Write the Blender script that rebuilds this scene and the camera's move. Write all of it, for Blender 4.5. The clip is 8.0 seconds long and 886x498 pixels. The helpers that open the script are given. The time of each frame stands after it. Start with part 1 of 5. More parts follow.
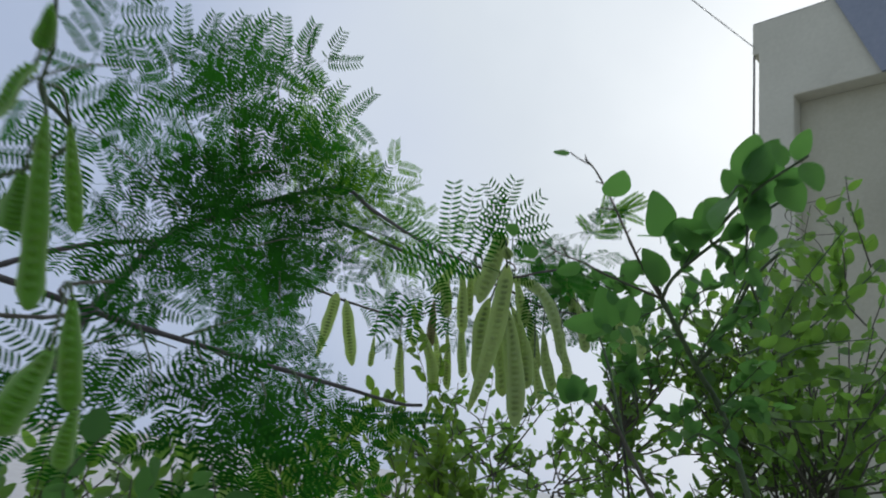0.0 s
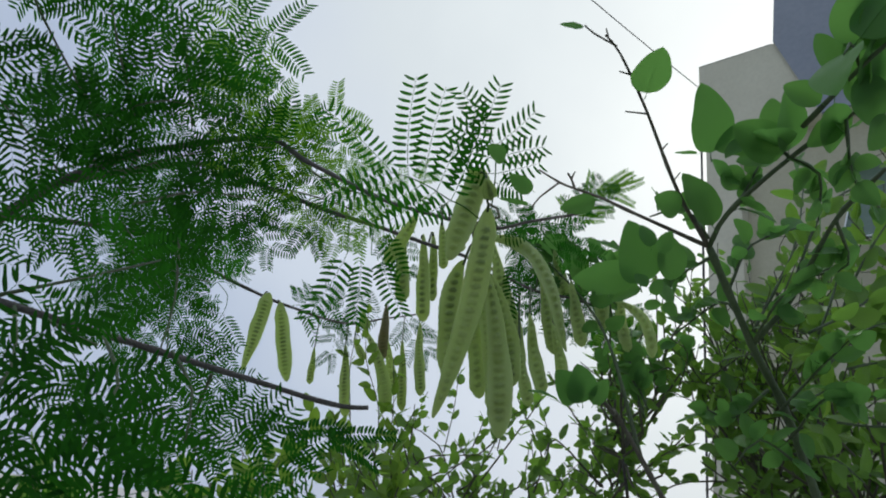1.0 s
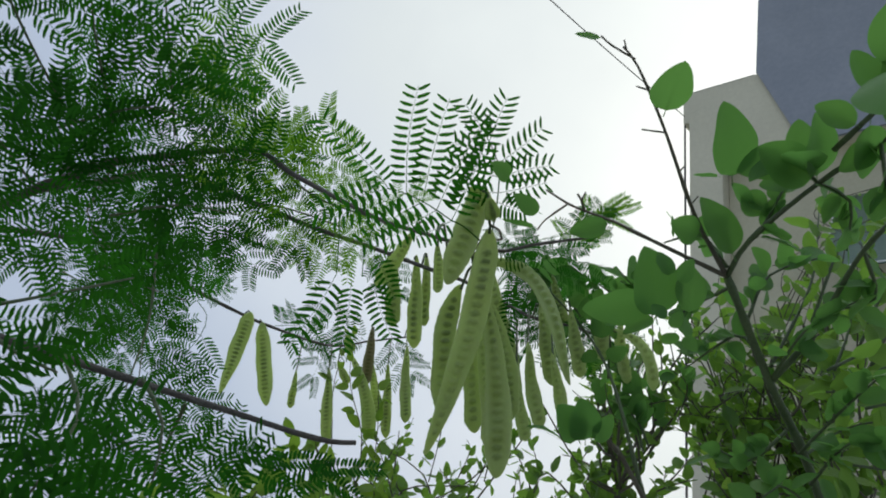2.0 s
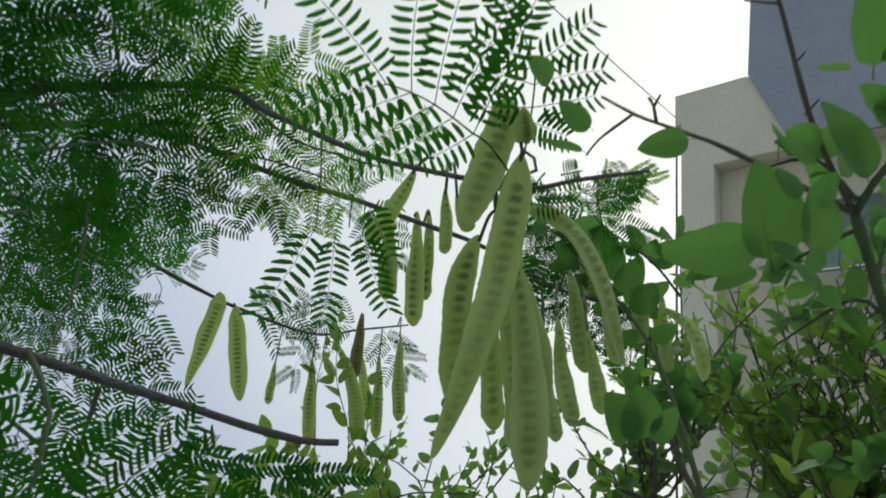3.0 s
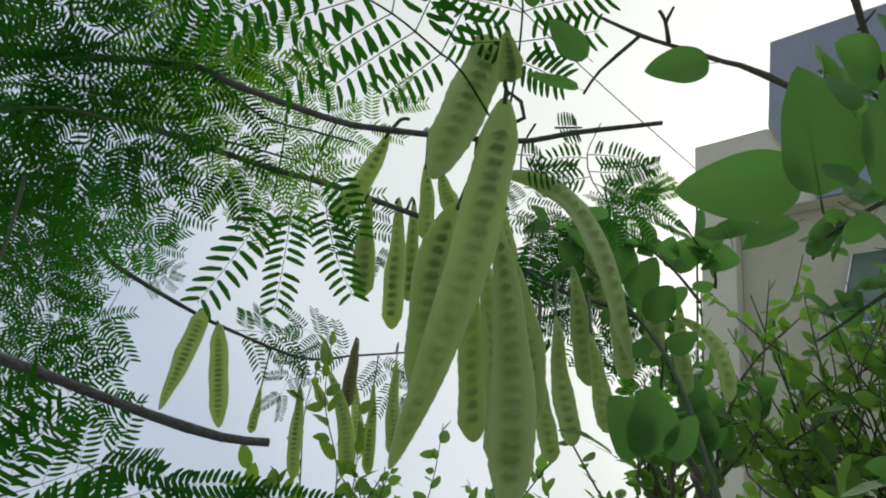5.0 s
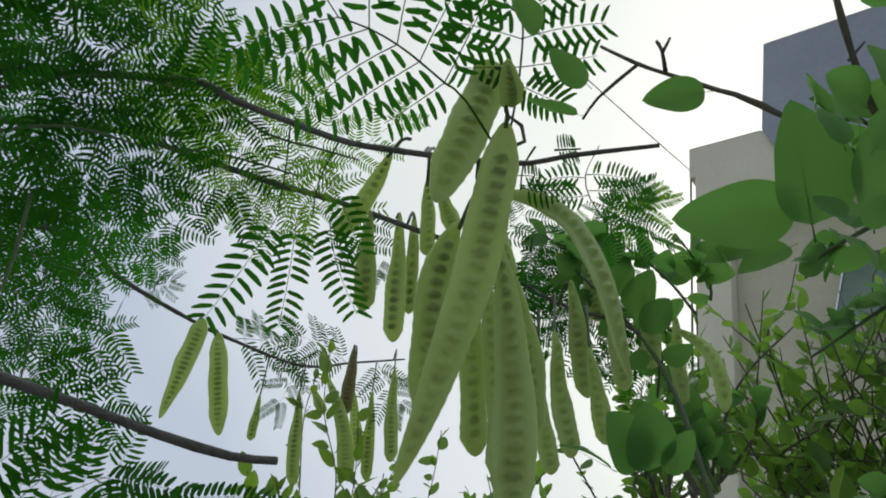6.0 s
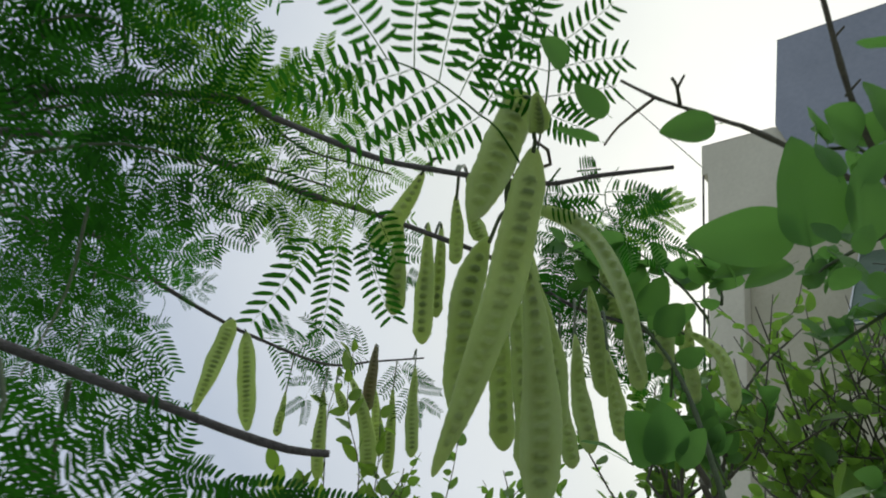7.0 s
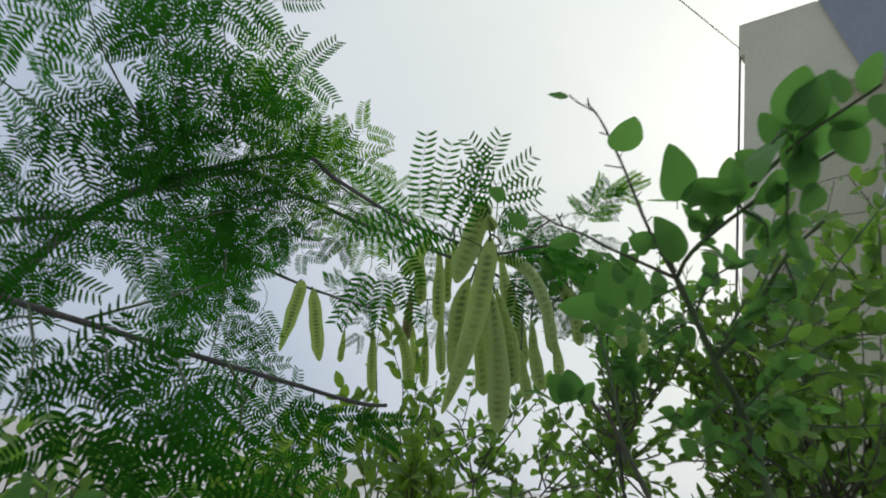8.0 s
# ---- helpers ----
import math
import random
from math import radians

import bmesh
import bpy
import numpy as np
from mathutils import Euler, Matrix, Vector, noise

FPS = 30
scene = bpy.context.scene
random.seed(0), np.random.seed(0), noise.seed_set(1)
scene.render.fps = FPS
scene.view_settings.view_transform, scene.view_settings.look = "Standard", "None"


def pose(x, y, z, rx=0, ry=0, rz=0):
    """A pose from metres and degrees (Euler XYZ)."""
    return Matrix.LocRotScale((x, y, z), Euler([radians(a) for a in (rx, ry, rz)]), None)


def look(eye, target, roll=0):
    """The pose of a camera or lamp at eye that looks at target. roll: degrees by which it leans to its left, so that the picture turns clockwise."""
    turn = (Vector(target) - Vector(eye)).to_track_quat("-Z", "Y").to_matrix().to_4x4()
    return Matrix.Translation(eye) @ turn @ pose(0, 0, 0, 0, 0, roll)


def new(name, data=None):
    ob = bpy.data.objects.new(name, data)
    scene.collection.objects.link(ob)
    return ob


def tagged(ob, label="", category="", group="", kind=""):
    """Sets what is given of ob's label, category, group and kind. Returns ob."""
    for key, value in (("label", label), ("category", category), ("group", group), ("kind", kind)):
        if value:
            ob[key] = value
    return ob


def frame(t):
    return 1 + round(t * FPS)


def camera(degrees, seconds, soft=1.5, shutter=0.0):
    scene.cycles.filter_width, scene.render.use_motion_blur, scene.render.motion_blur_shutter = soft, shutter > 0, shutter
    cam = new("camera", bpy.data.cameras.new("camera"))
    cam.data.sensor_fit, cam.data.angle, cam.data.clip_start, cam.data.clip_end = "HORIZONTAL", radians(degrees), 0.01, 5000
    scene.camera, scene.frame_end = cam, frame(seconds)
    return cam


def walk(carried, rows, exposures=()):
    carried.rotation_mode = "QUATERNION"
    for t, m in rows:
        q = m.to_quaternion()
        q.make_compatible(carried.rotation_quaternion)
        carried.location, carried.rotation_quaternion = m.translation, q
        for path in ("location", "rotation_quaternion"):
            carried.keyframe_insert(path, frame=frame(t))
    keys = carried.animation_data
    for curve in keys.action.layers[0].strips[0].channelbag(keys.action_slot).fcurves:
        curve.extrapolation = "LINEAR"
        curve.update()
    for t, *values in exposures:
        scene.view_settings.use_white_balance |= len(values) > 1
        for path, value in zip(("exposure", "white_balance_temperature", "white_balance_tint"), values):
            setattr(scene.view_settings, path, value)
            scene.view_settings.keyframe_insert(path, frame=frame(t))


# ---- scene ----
cam = camera(64.0, 8.0, soft=1.9, shutter=0.3)
PATH = [
    (0, (0.0008, -0.1220, 1.5905), (-0.0413, 0.8299, 1.8941), 8.36),
    (0.5, (-0.0122, 0.0657, 1.5770), (-0.0069, 1.0076, 1.9129), 8.52),
    (1, (0.0005, 0.1279, 1.5825), (0.0159, 1.0593, 1.9463), 7.29),
    (1.5, (-0.0048, 0.1319, 1.5875), (0.0181, 1.0528, 1.9766), 7.80),
    (3, (-0.0131, 0.3113, 1.6153), (0.0348, 1.2278, 2.0124), 8.16),
    (3.5, (0.0148, 0.3786, 1.6122), (0.0393, 1.2842, 2.0358), 9.74),
    (4, (0.0202, 0.3904, 1.6095), (0.0256, 1.2940, 2.0377), 8.63),
    (4.5, (0.0227, 0.3951, 1.6095), (0.0310, 1.2880, 2.0597), 10.31),
    (6, (0.0168, 0.3825, 1.6148), (0.0338, 1.2716, 2.0723), 9.85),
    (6.5, (0.0111, 0.3760, 1.6124), (0.0257, 1.2640, 2.0718), 10.77),
    (7, (0.0028, 0.3486, 1.6048), (0.0055, 1.2410, 2.0560), 10.29),
    (7.5, (-0.0126, 0.2016, 1.5976), (-0.0219, 1.1261, 1.9785), 9.66),
    (8, (0.0126, 0.0150, 1.6067), (-0.0082, 0.9671, 1.9119), 8.52),
]
walk(cam, [(t, look(eye, target, roll)) for t, eye, target, roll in PATH],
     exposures=[(0.0, -0.03, 6170, 8), (0.5, -0.01, 6250, 6), (1.5, 0.04, 6430, 5), (3.0, 0.12, 6700, 3), (4.5, 0.15, 6800, 4), (7.0, 0.10, 6800, 4), (8.0, 0.07, 6750, 4)])

# ---- sky and sun ----
SUN_AZ, SUN_EL = radians(32.0), radians(33.0)  # azimuth from +y towards +x
SUN_DIR = Vector((math.sin(SUN_AZ) * math.cos(SUN_EL), math.cos(SUN_AZ) * math.cos(SUN_EL), math.sin(SUN_EL)))


def node(tree, kind, **values):
    n = tree.nodes.new(kind)
    for key, value in values.items():
        n.inputs[key].default_value = value
    return n


def make_world():
    world = bpy.data.worlds.new("overcast_sky")
    scene.world = world
    world.use_nodes = True
    tree = world.node_tree
    tree.nodes.clear()
    link = tree.links.new
    sky = tree.nodes.new("ShaderNodeTexSky")
    sky.sky_type, sky.sun_disc = "NISHITA", False
    sky.sun_elevation, sky.sun_rotation = SUN_EL, SUN_AZ
    sky.dust_density, sky.ozone_density = 3.0, 1.0
    clear = node(tree, "ShaderNodeMix")
    clear.data_type, clear.blend_type = "RGBA", "MULTIPLY"
    clear.inputs[0].default_value = 1.0
    clear.inputs[7].default_value = (0.09, 0.09, 0.09, 1)
    link(sky.outputs[0], clear.inputs[6])
    where = tree.nodes.new("ShaderNodeTexCoord")
    dot = tree.nodes.new("ShaderNodeVectorMath")
    dot.operation = "DOT_PRODUCT"
    dot.inputs[1].default_value = SUN_DIR
    link(where.outputs["Generated"], dot.inputs[0])
    glow = tree.nodes.new("ShaderNodeMapRange")
    glow.inputs[1].default_value, glow.inputs[2].default_value = 0.63, 0.99
    glow.inputs[3].default_value, glow.inputs[4].default_value = 0.0, 1.0
    link(dot.outputs["Value"], glow.inputs[0])
    puffs = node(tree, "ShaderNodeTexNoise", Scale=2.2, Detail=5.0, Roughness=0.5)
    link(where.outputs["Generated"], puffs.inputs["Vector"])
    soft = tree.nodes.new("ShaderNodeMapRange")
    soft.inputs[1].default_value, soft.inputs[2].default_value = 0.35, 0.7
    soft.inputs[3].default_value, soft.inputs[4].default_value = -0.14, 0.14
    link(puffs.outputs[0], soft.inputs[0])
    both = tree.nodes.new("ShaderNodeMath")
    both.operation = "ADD"
    link(glow.outputs[0], both.inputs[0])
    link(soft.outputs[0], both.inputs[1])
    ramp = tree.nodes.new("ShaderNodeValToRGB")
    ramp.color_ramp.elements[0].color = (0.46, 0.52, 0.67, 1)
    ramp.color_ramp.elements[1].color = (0.89, 0.92, 0.935, 1)
    for place, shade in ((0.45, (0.665, 0.705, 0.805, 1)), (0.72, (0.735, 0.77, 0.81, 1))):
        ramp.color_ramp.elements.new(place).color = shade
    link(both.outputs[0], ramp.inputs[0])
    cloud = tree.nodes.new("ShaderNodeMix")
    cloud.data_type = "RGBA"
    cloud.inputs[0].default_value = 0.93
    link(clear.outputs[2], cloud.inputs[6])
    link(ramp.outputs[0], cloud.inputs[7])
    back = node(tree, "ShaderNodeBackground", Strength=1.0)
    out = tree.nodes.new("ShaderNodeOutputWorld")
    # an overcast sky is brightest overhead
    high = tree.nodes.new("ShaderNodeSeparateXYZ")
    link(where.outputs["Generated"], high.inputs[0])
    lift = tree.nodes.new("ShaderNodeMapRange")
    lift.interpolation_type = "SMOOTHSTEP"
    lift.inputs[1].default_value, lift.inputs[2].default_value = 0.74, 1.0
    lift.inputs[3].default_value, lift.inputs[4].default_value = 1.0, 2.6
    link(high.outputs["Z"], lift.inputs[0])
    link(lift.outputs[0], back.inputs["Strength"])
    link(cloud.outputs[2], back.inputs[0])
    link(back.outputs[0], out.inputs[0])


make_world()
sun = new("sun", bpy.data.lights.new("sun", "SUN"))
sun.data.energy, sun.data.angle, sun.data.color = 2.2, radians(20), (1.0, 0.97, 0.9)
sun.matrix_world = look(SUN_DIR * 40, (0, 0, 0))


# ---- materials ----
def surface(name, dark, light, scale=6.0, rough=0.8, bump=0.3, stain=0.0, stain_color=(0.1, 0.1, 0.1), each=0.0, fine=8.0):
    """Two-scale mottled surface, with optional stains and a little difference from piece to piece."""
    m = bpy.data.materials.new(name)
    m.use_nodes = True
    tree = m.node_tree
    link = tree.links.new
    bsdf = tree.nodes["Principled BSDF"]
    bsdf.inputs["Roughness"].default_value = rough
    where = tree.nodes.new("ShaderNodeTexCoord")
    big = node(tree, "ShaderNodeTexNoise", Scale=scale, Detail=6.0, Roughness=0.6)
    small = node(tree, "ShaderNodeTexNoise", Scale=scale * fine, Detail=4.0, Roughness=0.6)
    link(where.outputs["Object"], big.inputs["Vector"])
    link(where.outputs["Object"], small.inputs["Vector"])
    add = tree.nodes.new("ShaderNodeMath")
    add.operation = "MULTIPLY_ADD"
    add.inputs[1].default_value = 0.45
    link(small.outputs[0], add.inputs[0])
    half = tree.nodes.new("ShaderNodeMath")
    half.operation = "MULTIPLY"
    half.inputs[1].default_value = 0.55
    link(big.outputs[0], half.inputs[0])
    link(half.outputs[0], add.inputs[2])
    ramp = tree.nodes.new("ShaderNodeValToRGB")
    ramp.color_ramp.elements[0].position, ramp.color_ramp.elements[1].position = 0.32, 0.68
    ramp.color_ramp.elements[0].color = (*dark, 1)
    ramp.color_ramp.elements[1].color = (*light, 1)
    link(add.outputs[0], ramp.inputs[0])
    color = ramp.outputs[0]
    if stain:
        spots = node(tree, "ShaderNodeTexNoise", Scale=scale * 0.35, Detail=8.0, Roughness=0.7)
        link(where.outputs["Object"], spots.inputs["Vector"])
        cut = tree.nodes.new("ShaderNodeMapRange")
        cut.inputs[1].default_value, cut.inputs[2].default_value = 0.5, 0.75
        cut.inputs[4].default_value = stain
        link(spots.outputs[0], cut.inputs[0])
        mix = tree.nodes.new("ShaderNodeMix")
        mix.data_type = "RGBA"
        mix.inputs[7].default_value = (*stain_color, 1)
        link(cut.outputs[0], mix.inputs[0])
        link(color, mix.inputs[6])
        color = mix.outputs[2]
    link(color, bsdf.inputs["Base Color"])
    relief = node(tree, "ShaderNodeBump", Strength=bump, Distance=0.01)
    link(add.outputs[0], relief.inputs["Height"])
    link(relief.outputs[0], bsdf.inputs["Normal"])
    return m


def foliage(name, deep, fresh, through_color, share=0.45, rough=0.45, grain=60.0, seeds=False, yellow=0.0, gloss=0.3, own=0.25):
    """Thin living tissue: a reflecting skin over tissue that lets light through. Each piece varies."""
    m = bpy.data.materials.new(name)
    m.use_nodes = True
    tree = m.node_tree
    link = tree.links.new
    bsdf = tree.nodes["Principled BSDF"]
    bsdf.inputs["Roughness"].default_value = rough
    bsdf.inputs["Specular IOR Level"].default_value = gloss
    where = tree.nodes.new("ShaderNodeTexCoord")
    each = tree.nodes.new("ShaderNodeObjectInfo")
    island = tree.nodes.new("ShaderNodeNewGeometry")
    mottle = node(tree, "ShaderNodeTexNoise", Scale=grain, Detail=4.0, Roughness=0.6)
    link(where.outputs["Object"], mottle.inputs["Vector"])
    total = tree.nodes.new("ShaderNodeMath")
    total.operation = "MULTIPLY_ADD"
    total.inputs[1].default_value = 0.5
    link(each.outputs["Random"], total.inputs[0])
    scaled = tree.nodes.new("ShaderNodeMath")
    scaled.operation = "MULTIPLY_ADD"
    scaled.inputs[1].default_value = 0.35
    link(island.outputs["Random Per Island"], scaled.inputs[0])
    little = tree.nodes.new("ShaderNodeMath")
    little.operation = "MULTIPLY"
    little.inputs[1].default_value = 0.3
    link(mottle.outputs[0], little.inputs[0])
    link(little.outputs[0], scaled.inputs[2])
    link(scaled.outputs[0], total.inputs[2])
    ramp = tree.nodes.new("ShaderNodeValToRGB")
    ramp.color_ramp.elements[0].position, ramp.color_ramp.elements[1].position = 0.15, 0.9
    ramp.color_ramp.elements[0].color = (*deep, 1)
    ramp.color_ramp.elements[1].color = (*fresh, 1)
    if yellow:
        old = ramp.color_ramp.elements.new(1.0)
        old.color = (*[a * (1 - yellow) + b * yellow for a, b in zip(fresh, (0.35, 0.38, 0.05))], 1)
    link(total.outputs[0], ramp.inputs[0])
    color, passes = ramp.outputs[0], None
    tint = tree.nodes.new("ShaderNodeMix")
    tint.data_type, tint.blend_type = "RGBA", "MIX"
    tint.inputs[0].default_value = 1.0 - own
    tint.inputs[7].default_value = (*through_color, 1)
    lighter = tree.nodes.new("ShaderNodeMix")
    lighter.data_type, lighter.blend_type = "RGBA", "MULTIPLY"
    lighter.inputs[0].default_value = 1.0
    lighter.inputs[7].default_value = (2.2, 2.5, 1.6, 1)
    link(color, lighter.inputs[6])
    link(lighter.outputs[2], tint.inputs[6])
    passes = tint.outputs[2]
    height = mottle.outputs[0]
    if seeds:
        flat = tree.nodes.new("ShaderNodeUVMap")
        flat.uv_map = "skin"
        stretch = tree.nodes.new("ShaderNodeMapping")
        stretch.inputs["Scale"].default_value = (2.5, 420.0, 1.0)
        link(flat.outputs[0], stretch.inputs[0])
        vein = node(tree, "ShaderNodeTexNoise", Scale=1.0, Detail=3.0, Roughness=0.55, Distortion=0.4)
        link(stretch.outputs[0], vein.inputs["Vector"])
        height = vein.outputs[0]
        faint = tree.nodes.new("ShaderNodeMapRange")
        faint.inputs[1].default_value, faint.inputs[2].default_value = 0.35, 0.7
        faint.inputs[3].default_value, faint.inputs[4].default_value = 0.0, 0.35
        link(vein.outputs[0], faint.inputs[0])
        threads = tree.nodes.new("ShaderNodeMix")
        threads.data_type = "RGBA"
        link(faint.outputs[0], threads.inputs[0])
        link(color, threads.inputs[6])
        threads.inputs[7].default_value = (0.17, 0.25, 0.07, 1)
        color = threads.outputs[2]
        rust = node(tree, "ShaderNodeTexNoise", Scale=38.0, Detail=5.0, Roughness=0.65)
        link(where.outputs["Object"], rust.inputs["Vector"])
        spots = tree.nodes.new("ShaderNodeMapRange")
        spots.inputs[1].default_value, spots.inputs[2].default_value = 0.5, 0.72
        spots.inputs[3].default_value, spots.inputs[4].default_value = 0.0, 0.75
        link(rust.outputs[0], spots.inputs[0])
        worn = tree.nodes.new("ShaderNodeMix")
        worn.data_type = "RGBA"
        link(spots.outputs[0], worn.inputs[0])
        link(color, worn.inputs[6])
        worn.inputs[7].default_value = (0.19, 0.21, 0.055, 1)
        color = worn.outputs[2]
        bed = tree.nodes.new("ShaderNodeAttribute")
        bed.attribute_name = "seed"
        for source in (0, 1):
            mix = tree.nodes.new("ShaderNodeMix")
            mix.data_type, mix.blend_type = "RGBA", "MIX"
            link(bed.outputs["Fac"], mix.inputs[0])
            link(color if source == 0 else passes, mix.inputs[6])
            mix.inputs[7].default_value = (0.050, 0.095, 0.022, 1) if source == 0 else (0.065, 0.135, 0.022, 1)
            if source == 0:
                color = mix.outputs[2]
            else:
                passes = mix.outputs[2]
        edge = tree.nodes.new("ShaderNodeAttribute")
        edge.attribute_name = "rim"
        pale = tree.nodes.new("ShaderNodeMix")
        pale.data_type = "RGBA"
        link(edge.outputs["Fac"], pale.inputs[0])
        link(color, pale.inputs[6])
        pale.inputs[7].default_value = (0.54, 0.61, 0.34, 1)
        color = pale.outputs[2]
    link(color, bsdf.inputs["Base Color"])
    relief = node(tree, "ShaderNodeBump", Strength=0.5 if seeds else 0.25, Distance=0.001)
    link(height, relief.inputs["Height"])
    link(relief.outputs[0], bsdf.inputs["Normal"])
    thin = tree.nodes.new("ShaderNodeBsdfTranslucent")
    link(passes, thin.inputs[0])
    mixed = tree.nodes.new("ShaderNodeMixShader")
    mixed.inputs[0].default_value = share
    link(bsdf.outputs[0], mixed.inputs[1])
    link(thin.outputs[0], mixed.inputs[2])
    link(mixed.outputs[0], tree.nodes["Material Output"].inputs[0])
    return m


M_FROND = foliage("leucaena_leaflets", (0.004, 0.017, 0.005), (0.018, 0.084, 0.010), (0.078, 0.42, 0.012), 0.39, 0.65, gloss=0.06, own=0.6)
M_YOUNG_GLARE = foliage("young_and_glare_leaflets", (0.040, 0.120, 0.012), (0.095, 0.20, 0.016), (0.23, 0.50, 0.02), 0.5, 0.55, gloss=0.1, own=0.4)
M_POD = foliage("green_pod", (0.20, 0.25, 0.095), (0.465, 0.52, 0.25), (0.76, 0.88, 0.38), 0.48, 0.34, 120.0, seeds=True, gloss=0.55)
M_POD_FRESH = foliage("fresh_green_pod", (0.08, 0.19, 0.022), (0.19, 0.345, 0.038), (0.38, 0.66, 0.065), 0.46, 0.36, 120.0, seeds=True, gloss=0.4)
M_POD_BROWN = foliage("ripening_pod", (0.20, 0.17, 0.11), (0.28, 0.24, 0.15), (0.40, 0.34, 0.2), 0.5, 0.5, 120.0, seeds=True)
M_CITRUS = foliage("citrus_leaf", (0.034, 0.096, 0.030), (0.092, 0.190, 0.050), (0.185, 0.42, 0.075), 0.48, 0.45, 90.0, gloss=0.14)
M_SHRUB = foliage("shrub_leaf", (0.042, 0.096, 0.022), (0.118, 0.200, 0.038), (0.27, 0.50, 0.055), 0.50, 0.42, 90.0, yellow=0.5)
M_YELLOW = foliage("yellowish_shrub_leaf", (0.045, 0.105, 0.016), (0.13, 0.20, 0.03), (0.30, 0.50, 0.05), 0.48, 0.42, 90.0, yellow=0.6)
M_BARK = surface("grey_brown_bark", (0.042, 0.037, 0.031), (0.105, 0.096, 0.080), 40.0, 0.85, 0.6, 0.4, (0.125, 0.125, 0.115))
M_GREEN_STEM = surface("green_bark", (0.030, 0.055, 0.015), (0.075, 0.110, 0.036), 60.0, 0.6, 0.3, 0.4, (0.07, 0.058, 0.038))
M_TWIG = surface("young_brown_twig", (0.045, 0.042, 0.026), (0.115, 0.105, 0.065), 90.0, 0.7, 0.4)
M_PLASTER = surface("light_grey_plaster", (0.475, 0.460, 0.350), (0.565, 0.550, 0.425), 0.7, 0.9, 0.25, 0.35, (0.39, 0.39, 0.34), fine=14.0)
# recess wall: a darker, warmer tone than the front plaster
M_BEIGE = surface("darker_beige_wall", (0.385, 0.372, 0.262), (0.465, 0.452, 0.328), 0.8, 0.9, 0.25, 0.35, (0.33, 0.32, 0.22), fine=14.0)
# paint of the upper block; also colours the slanted shadow below it
M_PAINT_SHADOW = surface("blue_grey_paint_and_shadow", (0.20, 0.225, 0.26), (0.26, 0.285, 0.32), 0.6, 0.8, 0.2, 0.3, (0.15, 0.165, 0.18), fine=14.0)
M_FRAME = surface("white_window_frame", (0.60, 0.61, 0.60), (0.72, 0.73, 0.72), 5.0, 0.5, 0.1)
# ground is out of view; its pale tone bounces light onto leaf undersides
M_GROUND = surface("pale_bounce_ground", (0.27, 0.262, 0.248), (0.37, 0.36, 0.34), 1.5, 0.95, 0.4, 0.4, (0.25, 0.245, 0.23), fine=20.0)
M_CABLE = surface("black_cable", (0.03, 0.03, 0.03), (0.06, 0.06, 0.06), 40.0, 0.6, 0.1)
M_SHEET = surface("green_awning_sheet", (0.035, 0.075, 0.045), (0.06, 0.11, 0.065), 2.0, 0.45, 0.1, 0.3, (0.22, 0.26, 0.2))
M_ROOF = surface("concrete_roof", (0.28, 0.28, 0.27), (0.38, 0.38, 0.36), 1.0, 0.9, 0.3, 0.4, (0.2, 0.2, 0.19))


# ---- mesh helpers ----
def mesh_from(name, verts, faces, material, smooth=True):
    me = bpy.data.meshes.new(name)
    me.from_pydata([tuple(v) for v in verts], [], faces)
    if smooth:
        me.polygons.foreach_set("use_smooth", [True] * len(me.polygons))
    me.materials.append(material)
    me.update()
    return me


def part(name, data, parent, label=""):
    ob = new(name, data)
    ob.parent = parent
    ob.matrix_parent_inverse = parent.matrix_world.inverted()
    if label:
        tagged(ob, label)
    return ob


def curve_points(points, step=0.012):
    """Points along a smooth line through the given points."""
    pts = [Vector(p) for p in points]
    pts = [pts[0] * 2 - pts[1]] + pts + [pts[-1] * 2 - pts[-2]]
    out = []
    for i in range(1, len(pts) - 2):
        a, b, c, d = pts[i - 1:i + 3]
        n = max(2, int((c - b).length / step))
        for k in range(n):
            t = k / n
            out.append(0.5 * ((2 * b) + (c - a) * t + (2 * a - 5 * b + 4 * c - d) * t * t + (3 * b - a - 3 * c + d) * t ** 3))
    out.append(pts[-2])
    return out


def tube(name, points, r0, r1, material, sides=7, step=0.012, knobs=0.0, every=0.05, rng=None):
    """A tapered, slightly uneven stem with closed ends."""
    rng = rng or random.Random(len(points))
    line = curve_points(points, step)
    verts, faces = [], []
    run, total = 0.0, sum((line[i + 1] - line[i]).length for i in range(len(line) - 1))
    up = Vector((0.31, 0.2, 0.93))
    for i, p in enumerate(line):
        d = (line[min(i + 1, len(line) - 1)] - line[max(i - 1, 0)]).normalized()
        s = d.cross(up)
        if s.length < 1e-3:
            s = d.cross(Vector((1, 0, 0)))
        s.normalize()
        up = s.cross(d)
        if i:
            run += (p - line[i - 1]).length
        r = r0 + (r1 - r0) * run / total
        r *= 1 + knobs * max(0.0, 1 - abs((run / every) % 1 - 0.5) * 6) + 0.06 * (rng.random() - 0.5)
        for k in range(sides):
            a = 2 * math.pi * k / sides
            verts.append(p + (s * math.cos(a) + up * math.sin(a)) * r)
    n = len(line)
    for i in range(n - 1):
        for k in range(sides):
            faces.append((i * sides + k, i * sides + (k + 1) % sides, (i + 1) * sides + (k + 1) % sides, (i + 1) * sides + k))
    faces.append(tuple(range(sides))[::-1])
    faces.append(tuple((n - 1) * sides + k for k in range(sides)))
    return mesh_from(name, verts, faces, material)


